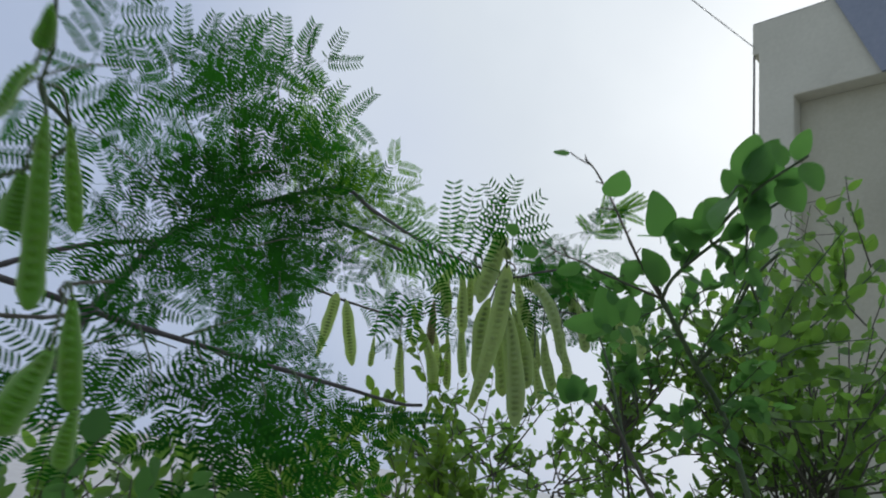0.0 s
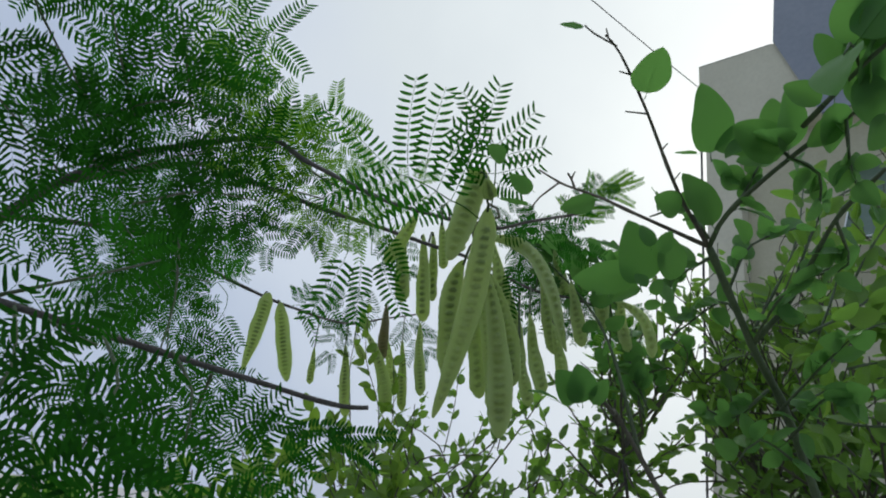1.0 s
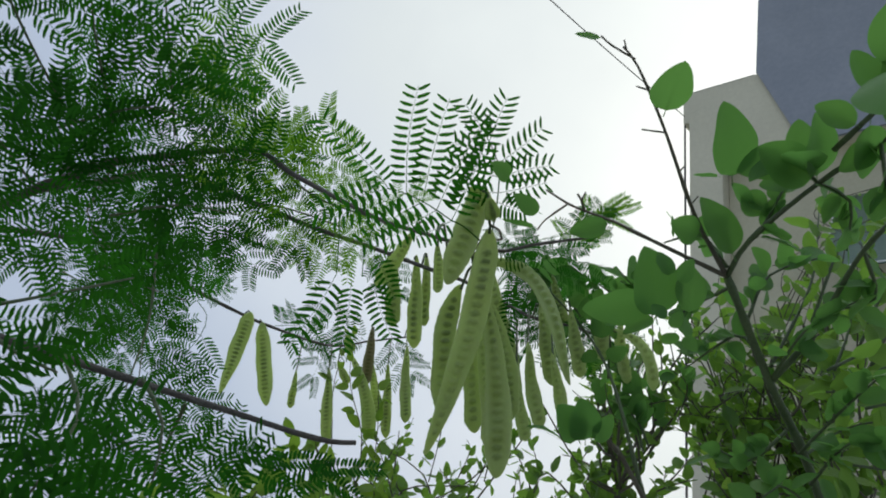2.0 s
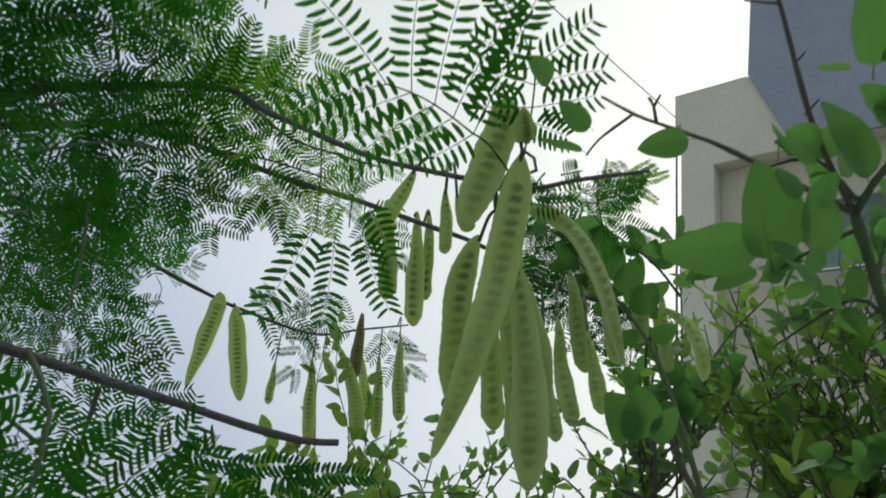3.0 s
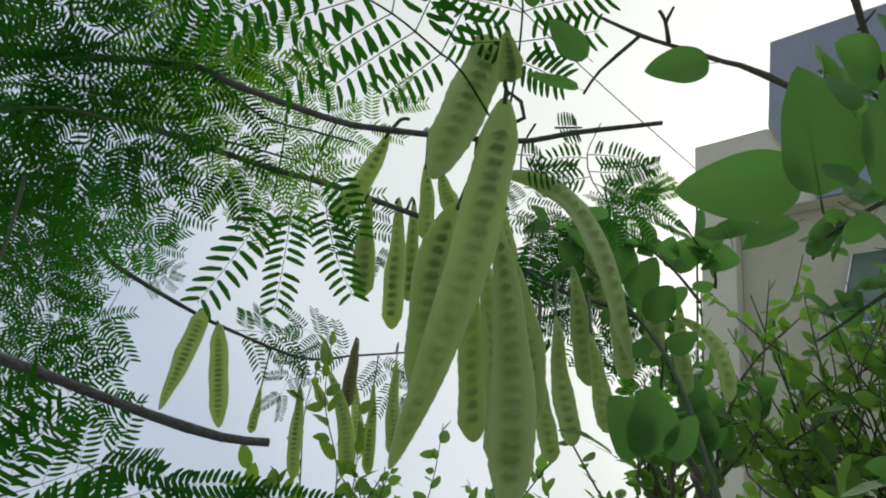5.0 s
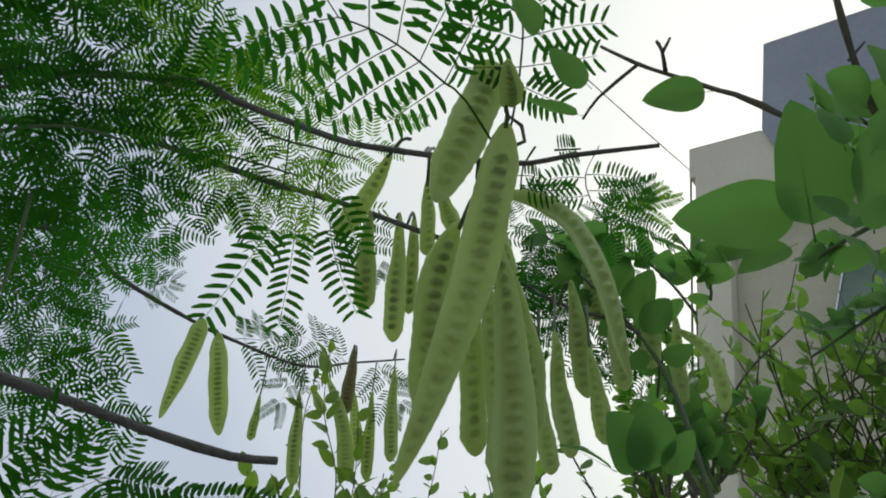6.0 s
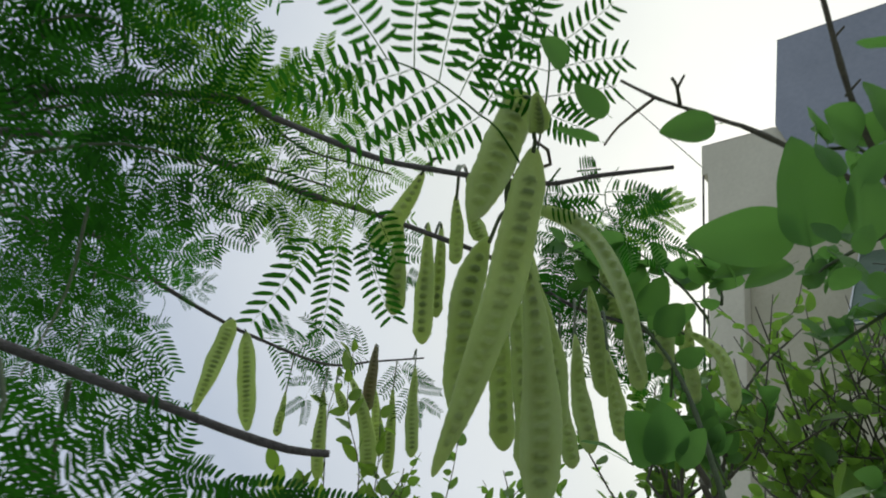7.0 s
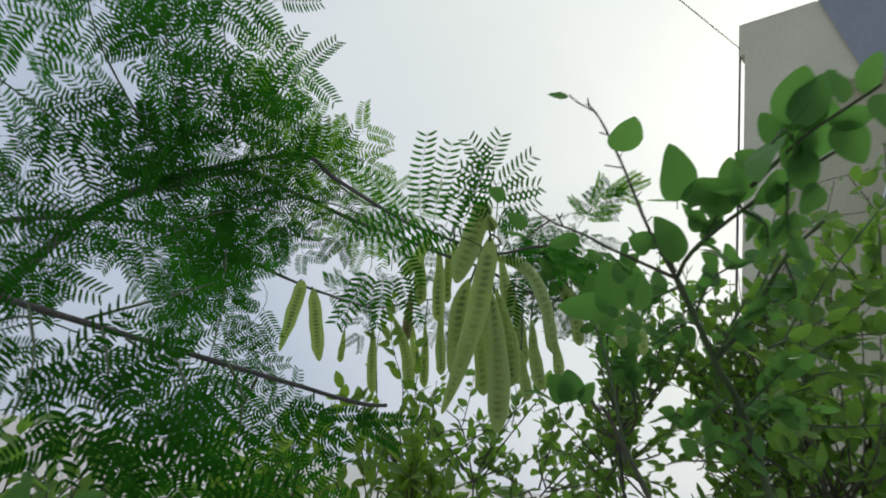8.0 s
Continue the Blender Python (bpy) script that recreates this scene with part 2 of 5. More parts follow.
def prism(name, outline, base, u, n, depth, material, bevel=0.0):
    """A block: an outline in the plane of u and z, pushed back along -n."""
    bm = bmesh.new()
    front = [bm.verts.new(base + u * a + Vector((0, 0, b))) for a, b in outline]
    back = [bm.verts.new(v.co - n * depth) for v in front]
    bm.faces.new(front)
    bm.faces.new(back[::-1])
    for i in range(len(front)):
        j = (i + 1) % len(front)
        bm.faces.new((front[i], back[i], back[j], front[j]))
    bmesh.ops.recalc_face_normals(bm, faces=bm.faces)
    if bevel:
        bmesh.ops.bevel(bm, geom=bm.edges[:], offset=bevel, segments=2, affect="EDGES")
    me = bpy.data.meshes.new(name)
    bm.to_mesh(me)
    bm.free()
    me.materials.append(material)
    return me


def box(name, u0, u1, z0, z1, out0, depth, material, bevel=0.02):
    return prism(name, [(u0, z0), (u1, z0), (u1, z1), (u0, z1)], CORNER + NN * out0, UU, NN, depth, material, bevel)


# ---- ground ----
def make_ground():
    verts, faces = [], []
    rings = [0.0, 1.0, 2.0, 3.5, 6.0, 10.0, 18.0, 40.0, 120.0, 500.0, 2500.0]
    around = 48
    for r in rings:
        for k in range(around):
            a = 2 * math.pi * k / around
            x, y = r * math.cos(a), 1.0 + r * math.sin(a)
            bumps = 0.03 * noise.noise(Vector((x * 0.9, y * 0.9, 0.3))) if 0 < r < 15 else 0.0
            verts.append((x, y, bumps - 0.02))
    for i in range(len(rings) - 1):
        for k in range(around):
            a, b = i * around + k, i * around + (k + 1) % around
            faces.append((a, b, b + around, a + around) if i else (a, b + around, a + around))
    ground = new("ground", mesh_from("ground", verts, faces, M_GROUND))
    tagged(ground, "unseen pale stained ground, toned to bounce light up onto the leaves", "ground", kind="structure")


make_ground()

# ---- building ----
CORNER = Vector((6.54, 15.9, 0.0))
UU = Vector((math.cos(radians(-44)), math.sin(radians(-44)), 0))
NN = Vector((UU.y, -UU.x, 0))


def make_building():
    b = new("building")
    b.location = CORNER
    bpy.context.view_layer.update()
    tagged(b, "light grey plastered apartment building with a darker blue-grey upper block", "building")
    # the front wall frames a shallow recess
    part("wall", prism("wall", [(0.16, 0.0), (1.0, 0.0), (1.0, 11.58), (12.0, 11.58), (12.0, 14.0), (0.0, 14.0), (0.0, 13.05), (0.16, 13.05)], CORNER, UU, NN, 7.0, M_PLASTER, 0.015), b)
    part("drainpipe", tube("drainpipe", [CORNER + UU * 0.02 - NN * 0.06 + Vector((0, 0, z)) for z in (0.0, 4.0, 8.5, 13.06)], 0.028, 0.028, M_CABLE, 8, 1.0), b, "thin dark vertical drainpipe")
    part("wall", box("wall", 1.0, 12.0, 0.0, 11.58, -0.42, 6.5, M_BEIGE), b, "recessed beige wall, darker than the front wall")
    part("upper_block", prism("upper_block", [(1.93, 14.0), (12.0, 14.0), (12.0, 16.85), (2.12, 16.85)], CORNER + NN * 0.06, UU, NN, 6.6, M_PAINT_SHADOW, 0.02), b, "blue-grey painted upper block")
    # below z 14 this slab's blue-grey stands for a slanted cast shadow
    part("face_and_shadow", prism("face_and_shadow", [(2.13, 16.8), (1.95, 14.0), (2.90, 11.58), (12.0, 11.58), (12.0, 16.8)], CORNER + NN * 0.085, UU, NN, 0.08, M_PAINT_SHADOW, 0.0), b, "blue-grey face of the upper block, its slanted lower part a painted shadow")
    part("roof", box("roof", -0.006, 1.9, 13.97, 14.02, 0.008, 7.02, M_ROOF), b, "thin concrete roof edge")
    part("roof", box("roof", 2.112, 12.0, 16.82, 16.87, 0.068, 6.62, M_ROOF), b, "thin concrete roof edge")
    # a sloping sheet on a white metal frame, fixed to the back wall
    def spot(u, z, out):
        return CORNER + UU * u + NN * out + Vector((0, 0, z))

    sheet = [spot(3.42, 10.25, -0.44), spot(5.2, 10.25, -0.44), spot(5.2, 7.6, 1.70), spot(3.42, 7.6, 1.70)]
    thick = (sheet[1] - sheet[0]).cross(sheet[3] - sheet[0]).normalized() * 0.02
    quads = [(0, 1, 2, 3), (7, 6, 5, 4), (0, 4, 5, 1), (1, 5, 6, 2), (2, 6, 7, 3), (3, 7, 4, 0)]
    awning = part("awning", mesh_from("awning", sheet + [p + thick for p in sheet], quads, M_SHEET, smooth=False), b, "sloping green sheet awning on a white frame")
    for a0, a1 in ((sheet[0], sheet[3]), (sheet[1], sheet[2]), (sheet[3], sheet[2])):
        part("rail", tube("rail", [a0 - thick * 2, a0.lerp(a1, 0.5) - thick * 2, a1 - thick * 2], 0.015, 0.015, M_FRAME, 6, 0.6), awning)
    return b


make_building()
cable = new("overhead_cable", tube("overhead_cable", [CORNER + UU * 0.03 - NN * 0.02 + Vector((0, 0, 13.3)), (4.0864, 13.2419, 12.4336), (1.8097, 10.9381, 11.8312), (-1.4155, 8.2062, 11.6778), (-8.1240, 3.7789, 12.3939)], 0.012, 0.012, M_CABLE, 6, 0.4))
tagged(cable, "thin black overhead cable fixed to the building corner", "cable")


# ---- leucaena tree ----
def pinna(verts, faces, base, along, side, normal, length, pairs, rng, leaf=0.0118, plump=0.134, lean=(72, 79)):
    """One feather: a thread-like stalk with pairs of narrow leaflets."""
    bow, droop = rng.uniform(-0.18, 0.24), rng.uniform(0.05, 0.34)
    stalk = []
    for i in range(7):
        t = i / 6
        stalk.append(base + along * (length * t) + side * (bow * length * t * t) - normal * (droop * length * t * t))
    for i in range(6):
        a, b = stalk[i], stalk[i + 1]
        w = 0.00028 * (1 - 0.08 * i)
        k = len(verts)
        verts.extend((a + side * w, a - side * w, a + normal * w, b + side * w, b - side * w, b + normal * w))
        faces.extend(((k, k + 1, k + 4, k + 3), (k + 1, k + 2, k + 5, k + 4), (k + 2, k, k + 3, k + 5)))
    for i in range(pairs):
        t = 0.08 + 0.92 * (i + 0.5) / pairs
        f = t * 6
        j = min(5, int(f))
        p = stalk[j].lerp(stalk[j + 1], f - j)
        d = (stalk[j + 1] - stalk[j]).normalized()
        size = leaf * (0.80 + 0.30 * math.sin(math.pi * min(1.0, 0.2 + 0.72 * t))) * rng.uniform(0.96, 1.04)
        for s in (-1, 1):
            if rng.random() < 0.015:
                continue
            angle = radians(rng.uniform(*lean) - 20 * t ** 3)
            out = d * math.cos(angle) + side * (s * math.sin(angle)) + normal * rng.uniform(-0.12, 0.06)
            out.normalize()
            wide = out.cross(normal).normalized() + normal * rng.uniform(-0.16, 0.16)
            wide.normalize()
            if wide.dot(d) < 0:
                wide = -wide
            w = size * plump * rng.uniform(0.95, 1.05)
            ahead = d * (size * rng.uniform(0.07, 0.15))
            k = len(verts)
            o = p + out * 0.0006
            # a narrow oblong blade, blunt, with a small point on its forward side
            for r, h, f in ((0.0, 0.0, 0.0), (0.10, 0.78, 0.0), (0.42, 1.0, 0.05), (0.80, 0.88, 0.45), (0.96, 0.45, 0.9), (1.0, 0.0, 1.0), (0.90, -0.55, 0.75), (0.58, -1.0, 0.2), (0.12, -0.82, 0.0)):
                verts.append(o + out * (size * r) + wide * (w * h) + ahead * f)
            faces.append(tuple(range(k, k + 9)))


def frond_mesh(i):
    """A twice-feathered leaf: base at the origin, its axis along x, 0.10 long."""
    rng = random.Random(100 + i)
    verts, faces = [], []
    pairs = (3, 4, 4)[i % 3]
    X, Y, Z = Vector((1, 0, 0)), Vector((0, 1, 0)), Vector((0, 0, 1))
    droop, bow = rng.uniform(0.1, 0.3), rng.uniform(-0.15, 0.15)

    def axis(t):
        return Vector((0.10 * t, 0.10 * bow * t * t, -0.10 * droop * t * t))

    line = [axis(k / 8) for k in range(9)]
    for k in range(8):
        a, b = line[k], line[k + 1]
        w = 0.0006 * (1 - 0.07 * k)
        n = len(verts)
        verts.extend((a + Y * w, a - Y * w, a + Z * w, b + Y * w, b - Y * w, b + Z * w))
        faces.extend(((n, n + 1, n + 4, n + 3), (n + 1, n + 2, n + 5, n + 4), (n + 2, n, n + 3, n + 5)))
    for k in range(pairs):
        t = 0.14 + 0.86 * k / (pairs - 1)
        p = axis(t)
        d = (axis(t) - axis(t - 0.1)).normalized()
        length = 0.062 * (0.85 + 0.25 * math.sin(math.pi * (0.25 + 0.6 * t))) * rng.uniform(0.9, 1.1)
        for s in (-1, 1):
            angle = radians(rng.uniform(48, 68) - 18 * (t > 0.95))
            along = d * math.cos(angle) + Y * (s * math.sin(angle)) + Z * rng.uniform(-0.2, 0.06)
            along.normalize()
            side = Z.cross(along).normalized()
            normal = along.cross(side)
            tilt = rng.uniform(-0.22, 0.22)
            side, normal = side * math.cos(tilt) + normal * math.sin(tilt), normal * math.cos(tilt) - side * math.sin(tilt)
            pinna(verts, faces, p, along, side, normal, length, rng.randint(10, 12), rng, 0.0142, 0.107)
    return mesh_from("frond", verts, faces, M_FROND, smooth=False)


def frond_grown(parent, axis_points, pairs, normal, count=11, leaf_size=0.0118, seed=0, plump=0.14, lean=(72, 79)):
    """A leaf that stands clear of the crown: its stalk, and its feathers from node to tip."""
    rng = random.Random(seed + 700)
    verts, faces = [], []
    normal = Vector(normal).normalized()
    line = curve_points(axis_points, 0.01)
    for k in range(len(line) - 1):
        a, b = line[k], line[k + 1]
        d = (b - a).normalized()
        y = d.cross(normal).normalized()
        w = 0.0006 * (1 - 0.4 * k / len(line))
        n = len(verts)
        verts.extend((a + y * w, a - y * w, a + normal * w, b + y * w, b - y * w, b + normal * w))
        faces.extend(((n, n + 1, n + 4, n + 3), (n + 1, n + 2, n + 5, n + 4), (n + 2, n, n + 3, n + 5)))
    for start, tip in pairs:
        start, tip = Vector(start), Vector(tip)
        along = (tip - start).normalized()
        side = normal.cross(along).normalized()
        up = along.cross(side)
        length = (tip - start).length
        pinna(verts, faces, start, along, side, up, length, max(7, int(1.12 * count * length / 0.055)), rng, leaf_size, plump, lean)
    return part("frond", mesh_from("frond", verts, faces, M_FROND, smooth=False), parent)


FRONDS = [frond_mesh(i) for i in range(9)]
YOUNG = [me.copy() for me in FRONDS]
for me in YOUNG:
    me.materials[0] = M_YOUNG_GLARE
TREE_BASE = Vector((-1.05, 0.60, 0.0))
tree = new("leucaena_tree")
tree.location = TREE_BASE
bpy.context.view_layer.update()
tagged(tree, "leucaena tree with feathery leaves and hanging flat green seed pods", "tree")
TR = random.Random(5)


def placed(base, along, normal, scale):
    x = Vector(along).normalized()
    z = Vector(normal)
    z = (z - x * z.dot(x)).normalized()
    y = z.cross(x)
    m = Matrix((x, y, z)).transposed().to_4x4()
    return Matrix.Translation(base) @ m @ Matrix.Scale(scale, 4)


def frond(parent, base, tip, normal=None, kind=None, scale=None, young=False):
    base, tip = Vector(base), Vector(tip)
    n = Vector(normal) if normal else Vector((0, -0.72, 0.69)) + Vector([TR.uniform(-0.35, 0.35) for _ in range(3)])
    s = scale or max(0.55, min(1.6, (tip - base).length / 0.10))
    ob = part("frond", (YOUNG if young else FRONDS)[TR.randrange(len(FRONDS)) if kind is None else kind], parent)
    ob.matrix_world = placed(base, tip - base, n, s)
    return ob


def limb(points, r0, r1, name="limb", material=None, knobs=0.15, label=""):
    return part(name, tube(name, points, r0, r1, material or M_BARK, 9, 0.012, knobs, 0.045, TR), tree, label)


SPRAYS = []


def pod_mesh(top, end, width, bend=(0, 0, 0), face=None, skin_material=None, rng=None, early=0.0, show=1.0, neck=0.58, nose=0.10):
    """A flat hanging pod with a thickened rim, a bed of seeds that show through, a tapered neck and a pointed tip."""
    rng = rng or TR
    top, end, bend = Vector(top), Vector(end), Vector(bend)
    length = (end - top).length
    seeds = max(9, int(length / 0.0080))
    rows, cols = 100, 17
    n0 = Vector(face) if face else Vector((rng.uniform(-0.5, 0.5), -1, rng.uniform(-0.3, 0.1)))
    twist = rng.uniform(-0.35, 0.35)
    wave, off = rng.uniform(0.3, 1.0), rng.uniform(0, 6)
    verts, faces, bed, rims = [], [], [], []
    for sgn in (1, -1):
        for i in range(rows + 1):
            t = i / rows
            p = top.lerp(end, t) + bend * (4 * t * (1 - t) * (1 + early * (1 - 2 * t)))
            d = ((end - top) + bend * (4 - 8 * t + early * (4 - 24 * t + 24 * t * t))).normalized()
            n = (n0 - d * n0.dot(d)).normalized()
            s = d.cross(n)
            a = twist * (t - 0.4)
            s, n = s * math.cos(a) + n * math.sin(a), n * math.cos(a) - s * math.sin(a)
            taper = min(1.0, t / neck) ** 0.55 * min(1.0, (1 - t) / nose) ** 0.5
            half = max(0.0006, width / 2 * taper * (1 + 0.04 * math.sin(t * 9 + off)))
            p = p + n * (0.0025 * wave * math.sin(t * 7 + off))
            cell = (t - 0.09) / 0.82 * seeds
            inside = 0 <= cell < seeds
            plain = 0.52 + 0.38 * math.sin(t * 5.3 + off * 1.7) + 0.12 * math.sin(cell * 2.1 + off)
            plain = min(1.0, max(0.12, plain))
            for k in range(cols):
                v = 2 * k / (cols - 1) - 1
                lens = 0.0008 + 0.0006 * (1 - v * v)
                rim = 0.0006 * max(0.0, abs(v) - 0.8) / 0.2
                bump = 0.0
                if inside:
                    q = ((cell % 1) - 0.5 - 0.12 * v) / 0.36
                    e = q * q + (v / 0.43) ** 2
                    bump = max(0.0, 1 - e)
                h = (lens + rim + 0.0027 * min(1.0, bump * 1.5)) * min(1.0, half / 0.004)
                if abs(v) == 1:
                    h *= 0.15
                wave_edge = 1 + (0.045 * math.sin(t * 17 + off * (2 if v > 0 else 3)) + 0.018 * math.cos(2 * math.pi * cell)) * abs(v)
                verts.append(p + s * (half * v * wave_edge) + n * (sgn * h))
                rims.append(0.7 if abs(v) > 0.9 else 0.35 * max(0.0, min(1.0, (abs(v) - 0.5) / 0.3)))
                bed.append(min(0.64, max(0.0, bump - 0.06) * 2.2) * plain * show)
    layer = (rows + 1) * cols
    for i in range(rows):
        for k in range(cols - 1):
            a = i * cols + k
            faces.append((a, a + 1, a + cols + 1, a + cols))
            faces.append((a + layer, a + layer + cols, a + layer + cols + 1, a + layer + 1))
        for k in (0, cols - 1):
            a = i * cols + k
            faces.append((a, a + cols, a + cols + layer, a + layer) if k == 0 else (a, a + layer, a + cols + layer, a + cols))
    me = mesh_from("pod", verts, faces, skin_material or M_POD)
    skin = me.uv_layers.new(name="skin")
    spots = [(2 * (k % cols) / (cols - 1) - 1, length * ((k % layer) // cols) / rows) for k in range(2 * layer)]
    skin.data.foreach_set("uv", [c for loop in me.loops for c in spots[loop.vertex_index]])
    me.attributes.new("seed", "FLOAT", "POINT").data.foreach_set("value", bed)
    me.attributes.new("rim", "FLOAT", "POINT").data.foreach_set("value", rims)
    return me


def pod(top, end, width, hang=None, bend=(0, 0, 0), face=None, brown=False, fresh=False, early=0.0, show=1.0, neck=0.58, nose=0.10):
    ob = part("pod", pod_mesh(top, end, width, bend, face, M_POD_BROWN if brown else M_POD_FRESH if fresh else None, early=early, show=show, neck=neck, nose=nose), tree,
              "brownish ripening flat seed pod" if brown else "fresh bright green flat seed pod" if fresh else "flat green seed pod with seeds showing through")
    if hang:
        top, hang = Vector(top), Vector(hang)
        mid = (top + hang) / 2 + Vector((0, 0, 0.25 * (top - hang).length))
        part("stalk", tube("stalk", [hang, mid, top + (Vector(end) - top).normalized() * 0.004], 0.0011, 0.0012, M_GREEN_STEM, 6, 0.005, 0.0, 0.05, TR), ob)
    return ob


# trunk and limbs
limb([TREE_BASE + Vector((0, 0, -0.05)), (-1.04, 0.60, 0.6), (-1.00, 0.61, 1.2), (-0.94, 0.62, 1.52)], 0.045, 0.026, "trunk", None, 0.05, "slender grey-brown trunk")
A = limb([(-0.95, 0.62, 1.50), (-0.5666, 0.7615, 1.5940), (-0.4894, 0.7855, 1.7238), (-0.4723, 0.8793, 1.8504), (-0.4111, 0.8531, 1.8860), (-0.3208, 0.8140, 1.9148)], 0.0115, 0.0046)
A = limb([(-0.3208, 0.8140, 1.9148), (-0.2167, 0.8785, 1.9853), (-0.1459, 0.8272, 1.9357), (-0.0560, 0.7596, 1.8730), (-0.0169, 0.7308, 1.8526), (0.0338, 0.6891, 1.8273), (0.0582, 0.6774, 1.8234), (0.0771, 0.6751, 1.8306), (0.1210, 0.6673, 1.8414)], 0.0038, 0.0011)
B = limb([(-0.4111, 0.8531, 1.8860), (-0.3260, 0.9983, 1.9976), (-0.2257, 0.9468, 1.9558), (-0.1271, 0.8893, 1.9084), (-0.0645, 0.8590, 1.8846), (-0.0010, 0.8431, 1.8643), (0.0464, 0.8474, 1.8560), (0.1155, 0.8699, 1.8387), (0.1646, 0.8905, 1.8416), (0.1990, 0.9128, 1.8441)], 0.0042, 0.0013)
C = limb([(-1.00, 0.61, 1.30), (-0.75, 0.44, 1.66), (-0.485, 0.462, 1.706), (-0.312, 0.562, 1.688), (-0.1395, 0.6608, 1.6706), (-0.1128, 0.6777, 1.6684), (-0.0819, 0.6939, 1.6647), (-0.0529, 0.7076, 1.6631), (-0.0342, 0.7161, 1.6659)], 0.0058, 0.0019, label="bare brown limb with a cut end")
D = limb([(-0.95, 0.62, 1.48), (-0.68, 0.98, 1.85), (-0.4171, 1.1310, 1.9361), (-0.3489, 1.1981, 1.9176), (-0.2914, 1.2900, 1.9152), (-0.2354, 1.3416, 1.9108), (-0.1391, 1.4147, 1.9124), (-0.0693, 1.4557, 1.9432), (0.0075, 1.4817, 1.9717)], 0.007, 0.0014)
# pods of the near cluster, hanging from one node
NODE = (0.0406, 0.6525, 1.8328)
limb([(0.0366, 0.6835, 1.8263), (0.0432, 0.6577, 1.8342), (0.0531, 0.6675, 1.8288), (0.0353, 0.6829, 1.8273)], 0.0011, 0.0010, "twig", M_TWIG)
HEAD = (0.0374, 0.7050, 1.8182)
limb([(0.0338, 0.6891, 1.8273), (0.0347, 0.6987, 1.8242), HEAD], 0.0016, 0.0018, "twig", M_GREEN_STEM)
pod((0.0333, 0.6568, 1.8663), (0.0150, 0.6631, 1.7830), 0.0205, NODE, face=(0.1, -1, -0.3), neck=0.06, nose=0.24, show=0.6)
pod((0.0423, 0.6565, 1.8309), (0.0200, 0.7347, 1.6665), 0.0205, NODE, bend=(0.006, -0.004, 0), face=(0.22, -1, -0.35), early=0.1, neck=0.12, nose=0.45)
pod((0.0298, 0.7140, 1.8033), (0.0303, 0.7509, 1.7007), 0.0190, HEAD, bend=(-0.0075, 0, 0), face=(0.35, -1, -0.3), early=0.3, neck=0.22, nose=0.2)
pod((0.0498, 0.7111, 1.7964), (0.0755, 0.7277, 1.6563), 0.0212, HEAD, bend=(0.0055, 0, 0), face=(0.0, -1, -0.4), neck=0.55, nose=0.14)
pod((0.0484, 0.7369, 1.7886), (0.0739, 0.7594, 1.6800), 0.0165, HEAD, bend=(0.003, 0, 0))
pod((0.0409, 0.7467, 1.7917), (0.0616, 0.7798, 1.6961), 0.0155, HEAD, show=0.6)
pod((0.0494, 0.7230, 1.8301), (0.1248, 0.7119, 1.7330), 0.0158, HEAD, bend=(0.016, 0, 0.020), face=(0.45, -0.9, -0.1), early=0.7, show=0.22, neck=0.22, nose=0.45)
pod((0.0356, 0.6256, 1.8404), (0.0432, 0.6546, 1.8378), 0.012, None)
pod((0.0566, 0.7478, 1.8069), (0.0881, 0.7719, 1.7085), 0.0170, HEAD, bend=(0.008, 0, 0))
# pods behind, on the second limb
pod((-0.0328, 0.8467, 1.8738), (-0.0249, 0.8799, 1.8074), 0.0160, (-0.0370, 0.8496, 1.8778))
pod((-0.0106, 0.8464, 1.8777), (0.0014, 0.8882, 1.7904), 0.0170, (-0.0127, 0.8490, 1.8729))
pod((-0.0004, 0.8637, 1.8888), (0.0089, 0.8987, 1.8190), 0.0120, (-0.0038, 0.8509, 1.8707))
pod((-0.0175, 0.7399, 1.8571), (-0.0437, 0.7848, 1.8164), 0.0130, (-0.0065, 0.7267, 1.8596), bend=(0.004, 0, 0.004))
pod((0.0066, 0.7734, 1.8638), (0.0155, 0.8073, 1.8264), 0.0120, (0.0032, 0.7229, 1.8486))
pod((0.0152, 0.7842, 1.8659), (0.0305, 0.7976, 1.8439), 0.0120, (0.0032, 0.7229, 1.8486))
pod((0.1076, 0.8238, 1.7961), (0.1301, 0.8446, 1.7189), 0.0165, (0.1155, 0.8699, 1.8387), show=0.6)
pod((0.1344, 0.8306, 1.7917), (0.1541, 0.8455, 1.7320), 0.0125, (0.1390, 0.8771, 1.8364), show=0.6)
pod((0.0997, 0.8185, 1.7576), (0.1156, 0.8304, 1.7036), 0.0130, (0.0957, 0.8593, 1.8446), show=0.6)
pod((0.1950, 0.8951, 1.8827), (0.2108, 0.9197, 1.8178), 0.0180, (0.1879, 0.8949, 1.8875), show=0.6)
pod((0.2177, 0.9034, 1.8499), (0.2648, 0.9079, 1.7893), 0.0150, (0.2011, 0.9121, 1.8442), bend=(0.012, 0, 0.012), show=0.6)
pod((0.2301, 0.9395, 1.8623), (0.2520, 0.9540, 1.8048), 0.0150, (0.2011, 0.9121, 1.8442), show=0.6)
pod((0.0634, 0.8165, 1.8675), (0.0866, 0.8471, 1.8019), 0.0150, (0.0604, 0.8575, 1.8566), show=0.6)
pod((0.1211, 0.8425, 1.8456), (0.1460, 0.8692, 1.7684), 0.0160, (0.1198, 0.8698, 1.8371), show=0.6)
